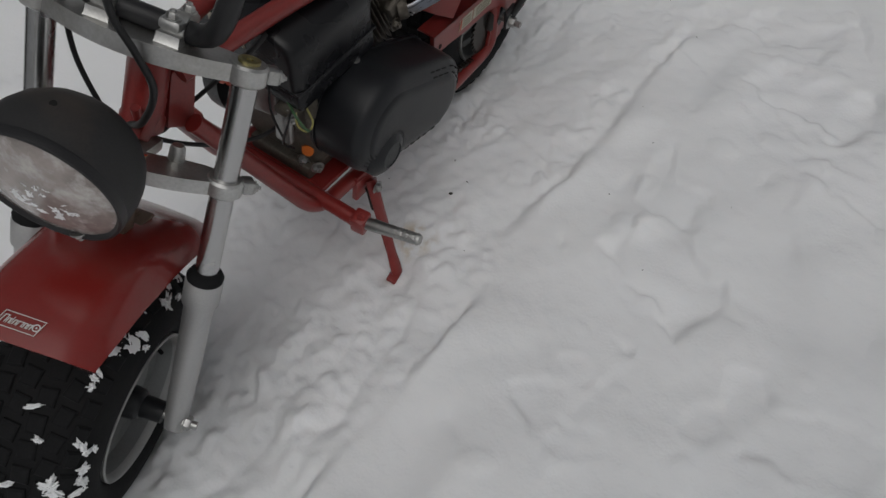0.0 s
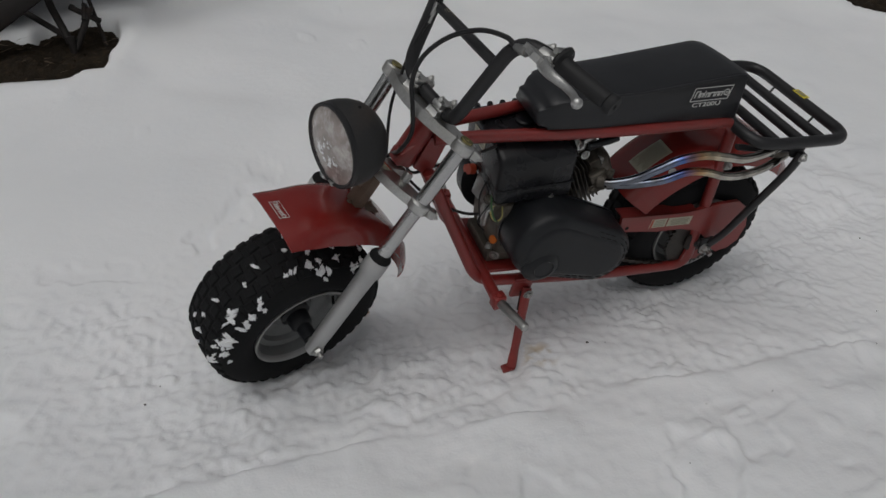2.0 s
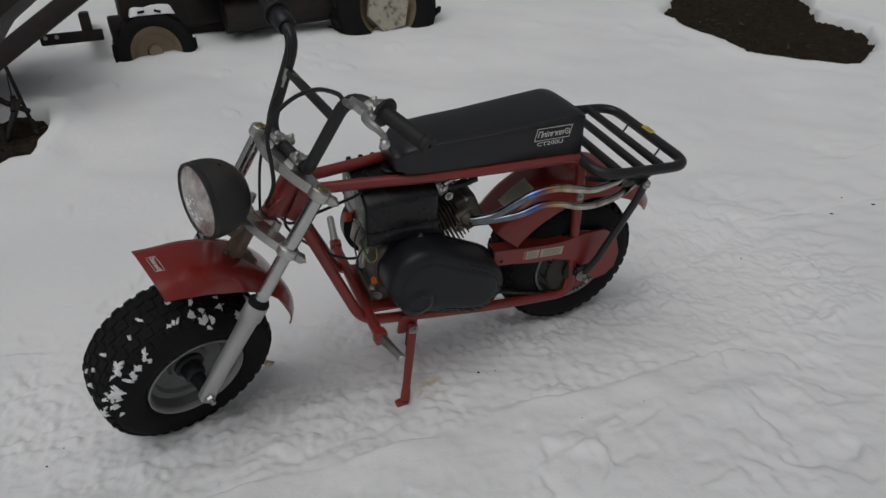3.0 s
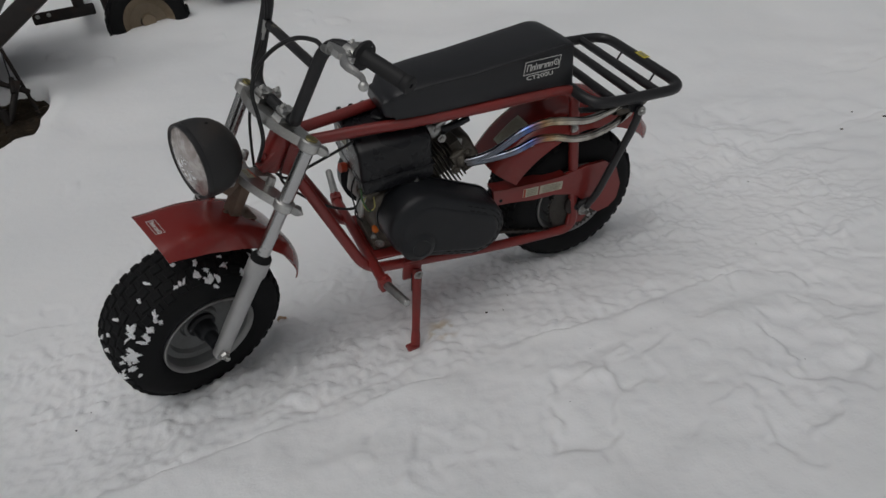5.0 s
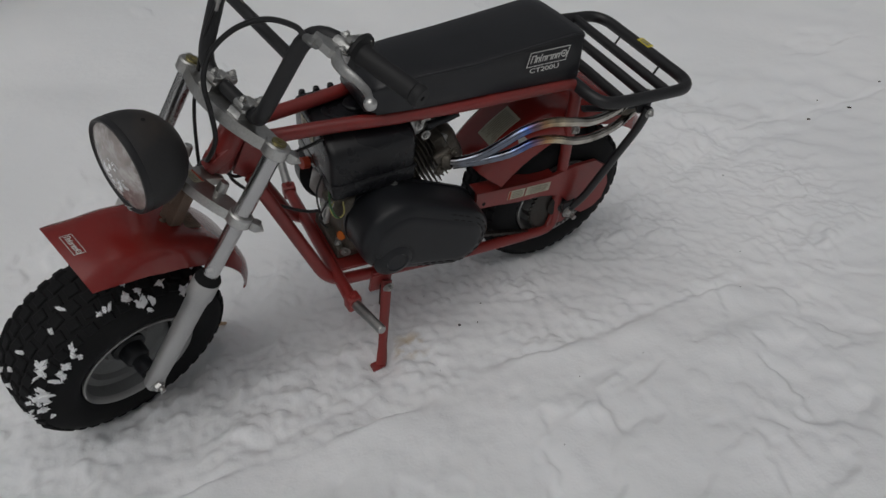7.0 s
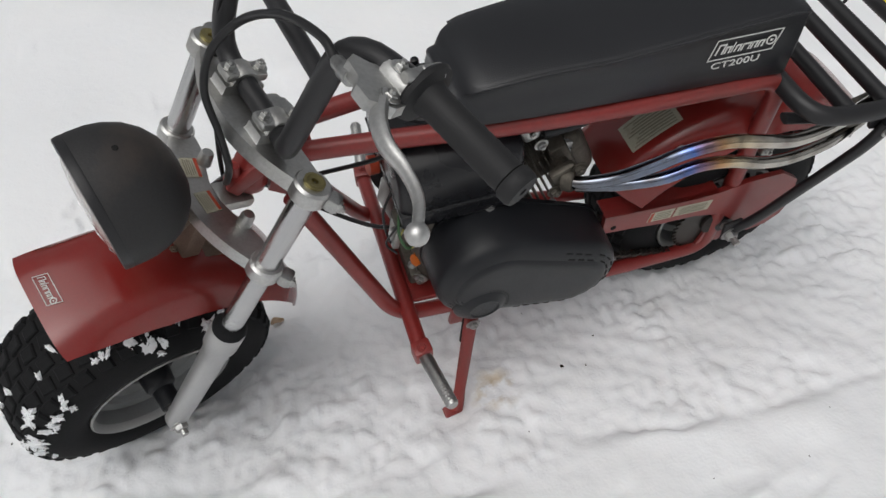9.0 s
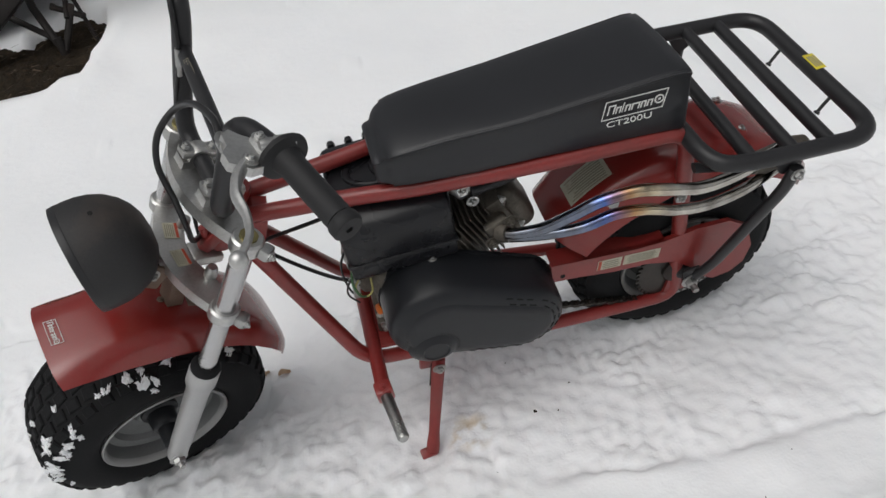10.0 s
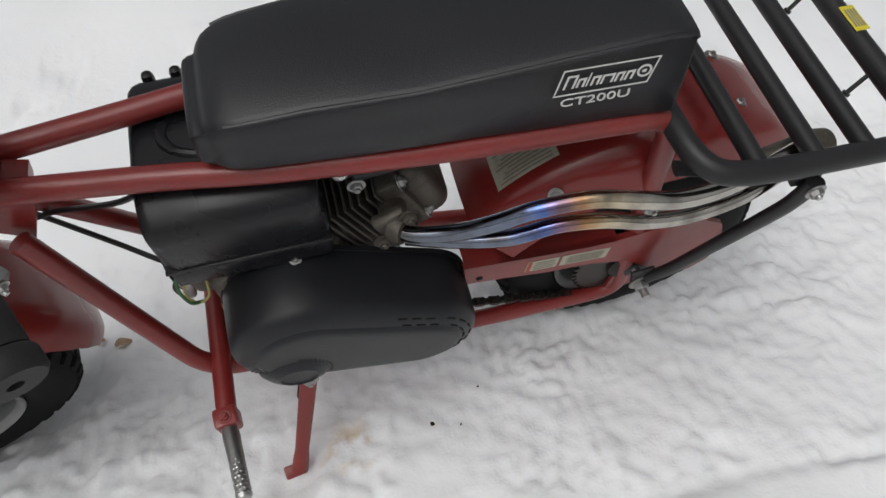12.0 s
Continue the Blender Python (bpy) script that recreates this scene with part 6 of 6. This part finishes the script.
# ---- old tractor parked behind ----
def tyre_on(center, axis, r, width, rim_r, rim_mat, parent, name, label, lugs):
    c, a = Vector(center), Vector(axis).normalized()
    w = width / 2
    hub = part(name, turned(c - a * w, c + a * w, [(w * 0.5, 0.0), (w * 0.5, rim_r * 0.25), (w * 0.9, rim_r * 0.3), (w * 0.9, rim_r * 0.7), (w * 0.35, rim_r * 0.92), (w * 0.2, rim_r), (w * 0.1, rim_r * 1.04), (w * 1.9, rim_r * 1.04), (w * 1.9, 0)], 40), rim_mat, parent, label)
    prof = [(0.06, rim_r * 0.98), (0.0, rim_r * 1.12), (0.0, r * 0.82), (0.10, r * 0.94), (0.3, r * 0.985), (0.7, r * 0.985), (0.9, r * 0.94), (1.0, r * 0.82), (1.0, rim_r * 1.12), (0.94, rim_r * 0.98), (0.06, rim_r * 0.98)]
    bm = turned(c - a * w, c + a * w, [(h * width, q) for h, q in prof], 48)
    tyre = part("tyre", bm, RUBBER, hub, "worn black tyre")
    u = a.orthogonal().normalized()
    v = a.cross(u)
    for k in range(lugs):
        for s in (-1, 1):
            t = 2 * math.pi * (k + (0.25 if s > 0 else -0.25)) / lugs
            d = u * math.cos(t) + v * math.sin(t)
            tg = a.cross(d)
            part("lug", loops([[c + d * (r * q) + a * (s * w * (0.5 + e * 0.42)) + tg * (f * 0.018 + e * 0.02 * s) for e, f in ((-1, -1), (1, -1), (1, 1), (-1, 1))] for q in (0.96, 1.02)]), RUBBER, hub, smooth=False)
    return hub


def snow_cap(name, center, size, parent, turn=0, seed=1):
    rng = 18
    rows = []
    for i in range(rng + 1):
        row = []
        for j in range(rng + 1):
            u, v = i / rng * 2 - 1, j / rng * 2 - 1
            e = max(0, 1 - (abs(u) ** 4 + abs(v) ** 4))
            hgt = size[2] * e ** 0.35
            row.append(Vector((u * size[0] / 2, v * size[1] / 2, hgt * (0.85 + 0.25 * noise.noise((u * 1.7 + seed, v * 1.7, 0))))))
        rows.append(row)
    bm = shell(rows, 0.006)
    ob = part(name, bm, SNOW, None, "thick cap of settled snow", m=pose(*center, 0, 0, turn))
    return tagged(ob, category="snow")


def tractor():
    root = tagged(new("tractor"), "old dark tractor with rusty peeling wheels, half buried in snow", "tractor")
    root.location = (0.5, 3.4, 0.6)
    inv = Matrix.Translation(root.location).inverted()
    fwd = Vector((1, 0.06, 0)).normalized()
    side = Vector((-fwd.y, fwd.x, 0))
    P = lambda x, y, z: Vector((-0.385, 3.10, 0.655)) + fwd * x + side * y + Vector((0, 0, z))
    parts_before = len(bpy.data.objects)
    tyre_on(P(0.02, 0.02, 0.02), side, 0.24, 0.17, 0.152, TANRIM, root, "front_wheel", "small steel wheel with tan peeling paint", 16)
    tyre_on(P(0.02, 0.95, 0.02), side, 0.24, 0.17, 0.152, TANRIM, root, "front_wheel", "small steel wheel with tan peeling paint", 16)
    rear = tyre_on(P(1.55, 0.0, 0.14), side, 0.385, 0.26, 0.215, TANRIM, root, "rear_wheel", "large steel wheel with rusty rim", 18)
    tyre_on(P(1.55, 0.95, 0.14), side, 0.385, 0.26, 0.215, TANRIM, root, "rear_wheel", "large steel wheel with rusty rim", 18)
    c = P(1.55, -0.09, 0.14)
    bm = loops([[c + side * s + (fwd * math.cos(t) + Vector((0, 0, math.sin(t)))) * 0.165 for t in (0.35, 1.35, 2.45, 3.4, 4.4, 5.4)] for s in (-0.03, 0.0)])
    part("wheel_disc", bevel_all(bm, 0.01), RUSTWHITE, rear, "white wheel centre with flaking rust")
    part("front_axle", add(rod(P(0, 0.0, 0.02), P(0, 0.95, 0.02), 0.03), rod(P(0, 0.12, 0.02), P(0, 0.12, 0.22), 0.025)), DARKIRON, root)
    part("chassis_beam", bevel_all(box((1.9, 0.28, 0.16)), 0.015), DARKIRON, root, m=plane_at(P(0.75, 0.47, 0.16), fwd, side))
    part("engine_block", bevel_all(box((0.85, 0.42, 0.50)), 0.03), DARKIRON, root, "greasy black engine block", m=plane_at(P(0.30, 0.47, 0.38), fwd, side))
    part("hood", bevel_all(box((0.95, 0.50, 0.16)), 0.05, 3), DARKIRON, root, "dark sheet metal hood", m=plane_at(P(0.25, 0.47, 0.68), fwd, side))
    part("running_board", bevel_all(box((0.95, 0.30, 0.03)), 0.008), DARKIRON, root, m=plane_at(P(0.80, 0.10, 0.33), fwd, side))
    part("side_tank", add(rod(P(0.48, 0.10, 0.18), P(1.20, 0.10, 0.20), 0.11, 24), box((0.04, 0.24, 0.24), P(1.2, 0.1, 0.22))), DARKIRON, root, "dark cylindrical tank below the step")
    part("rear_axle", rod(P(1.55, 0.05, 0.14), P(1.55, 0.95, 0.14), 0.07), DARKIRON, root)
    part("rear_fender", shell([[P(1.55, y, 0.14) + (fwd * math.cos(t) + Vector((0, 0, math.sin(t)))) * 0.44 for y in (-0.05, 0.05, 0.15, 0.28)] for t in [radians(30 + 12 * k) for k in range(11)]], 0.006), DARKIRON, root)
    part("front_bumper", bevel_all(box((0.06, 0.90, 0.12)), 0.01), DARKIRON, root, m=plane_at(P(-0.33, 0.47, 0.22), fwd, side))
    plate = part("hitch_bracket", bevel_all(box((0.34, 0.02, 0.065)), 0.008), DARKIRON, root, "rusty flat bracket with two bolts", m=plane_at(P(-0.42, 0.03, 0.15), fwd, side))
    for k in (0, 1):
        p = P(-0.56 + 0.06 * k, 0.018, 0.16)
        part("bolt", bolt(p, -side, 0.008, 0.006), STEEL, plate, "bright bolt head")
    part("seat", bevel_all(box((0.42, 0.42, 0.10)), 0.04, 3), DARKIRON, root, m=plane_at(P(1.35, 0.47, 0.72), fwd, side))
    part("steering_column", rod(P(0.85, 0.47, 0.6), P(1.0, 0.47, 1.0), 0.02), DARKIRON, root)
    part("steering_wheel", turned(P(1.0, 0.47, 1.0), P(1.04, 0.47, 1.1), [(0, 0.17), (0.02, 0.18), (0.04, 0.17), (0.02, 0.16), (0, 0.17)], 32), RUBBER, root)
    for ob in root.children:
        ob.matrix_parent_inverse = inv
    for x, y, z, sx, sy, sz, sd in ((0.04, 0.02, 0.235, 0.26, 0.15, 0.06, 2), (0.62, 0.10, 0.345, 0.40, 0.28, 0.07, 5), (1.06, 0.10, 0.345, 0.36, 0.27, 0.06, 9), (0.25, 0.47, 0.755, 0.9, 0.46, 0.09, 12), (0.85, 0.10, 0.285, 0.68, 0.13, 0.03, 15)):
        p = P(x, y, z)
        snow_cap("snow_cap", p, (sx, sy, sz), root, turn=3.4, seed=sd)


tractor()


# ---- cart standing over the hollow ----
def cart():
    root = tagged(new("utility_cart"), "dark rusty steel cart on angled struts over bare soil", "cart")
    root.location = (-1.3, 2.3, 0.4)
    inv = Matrix.Translation(root.location).inverted()
    lo, hi = Vector((-2.00, 2.20, 0.205)), Vector((-0.50, 2.20, 1.124))
    d = (hi - lo).normalized()
    back = Vector((0, 1, 0))
    part("draw_beam", bevel_all(box(((hi - lo).length, 0.09, 0.088)), 0.012), DARKIRON, root, "thick dark iron beam rising at a slant", m=plane_at((lo + hi) / 2, d, back))
    floor_line = ((-2.05, 0.42), (-1.50, 0.53), (-1.26, 0.70), (-1.06, 0.93), (-0.90, 1.04))
    tub = loops([[(x, y, z) for x, z in floor_line + ((-0.86, 1.34), (-2.15, 1.34))] for y in (2.34, 3.02)])
    part("tub", bevel_all(tub, 0.03, 3), DARKIRON, root, "dark rusted sheet steel tub")
    part("axle_post", rod((-1.62, 2.6, 0.28), (-1.62, 2.6, 0.70), 0.03), DARKIRON, root)
    part("axle_post", rod((-1.62, 2.20, 0.50), (-1.62, 2.6, 0.56), 0.03), DARKIRON, root)
    foot = Vector((-1.140, 2.20, 0.440))
    part("strut", sweep(fillet([Vector((-1.185, 2.36, 0.78)), Vector((-1.208, 2.28, 0.62)), foot + Vector((-0.006, 0, 0))], 0.04), 0.017), DARKIRON, root)
    part("strut", rod(Vector((-1.325, 2.31, 0.580)), foot + Vector((-0.010, 0.015, 0.02)), 0.014), DARKIRON, root)
    arm = part("strut", rod(foot + Vector((0.012, 0, -0.03)), Vector((-1.036, 2.25, 0.583)), 0.015), DARKIRON, root)
    part("foot_stake", rod(foot + Vector((0, 0, 0.03)), foot + Vector((0.004, 0, -0.22)), 0.019, 14), DARKIRON, root, "dark iron foot set in the soil")
    knob = add(rod((-1.105, 2.235, 0.585), (-1.015, 2.27, 0.520), 0.013), rod((-1.068, 2.215, 0.535), (-1.058, 2.265, 0.598), 0.012))
    add(knob, box((0.034, 0.034, 0.034), (-1.060, 2.250, 0.550), (20, 30, 10), 0.006))
    for c in ((-1.106, 2.235, 0.588), (-1.014, 2.27, 0.520)):
        add(knob, turned(Vector(c) + Vector((-0.012, -0.004, 0.008)), Vector(c) + Vector((1, 0.35, -0.7)), [(0, 0), (0, 0.012), (0.004, 0.015), (0.018, 0.015), (0.022, 0.012), (0.022, 0)], 14))
    part("clamp_knob", knob, DARKIRON, arm, "dark clamp bolt with a wing knob")
    part("leg", rod((-1.062, 2.33, 0.74), (-0.996, 2.27, 0.33), 0.009), DARKIRON, root, "thin straight iron leg")
    part("pull_cord", sweep(spline([(-1.062, 2.31, 0.70), (-1.061, 2.28, 0.66), (-1.062, 2.25, 0.57)]), 0.003), CABLE, root)
    tyre_on((-1.66, 2.06, 0.36), (0.15, 1, 0), 0.17, 0.09, 0.09, DARKIRON, root, "wheel", "small dark wheel", 12)
    part("axle", rod((-1.66, 2.06, 0.36), (-1.60, 2.75, 0.38), 0.014), DARKIRON, root)
    part("reflector", bevel_all(box((0.06, 0.02, 0.04)), 0.006), LABELRED, root, "dull red reflector", m=plane_at((-0.874, 2.40, 1.20), (1, 0, 0), (0, 0, 1)))
    for ob in root.children:
        ob.matrix_parent_inverse = inv


cart()


# the plan at true size
for ob in [o for o in scene.objects if o.parent is None and o.type not in ("CAMERA", "LIGHT")]:
    ob.matrix_basis = Matrix.Scale(SIZE, 4) @ ob.matrix_basis
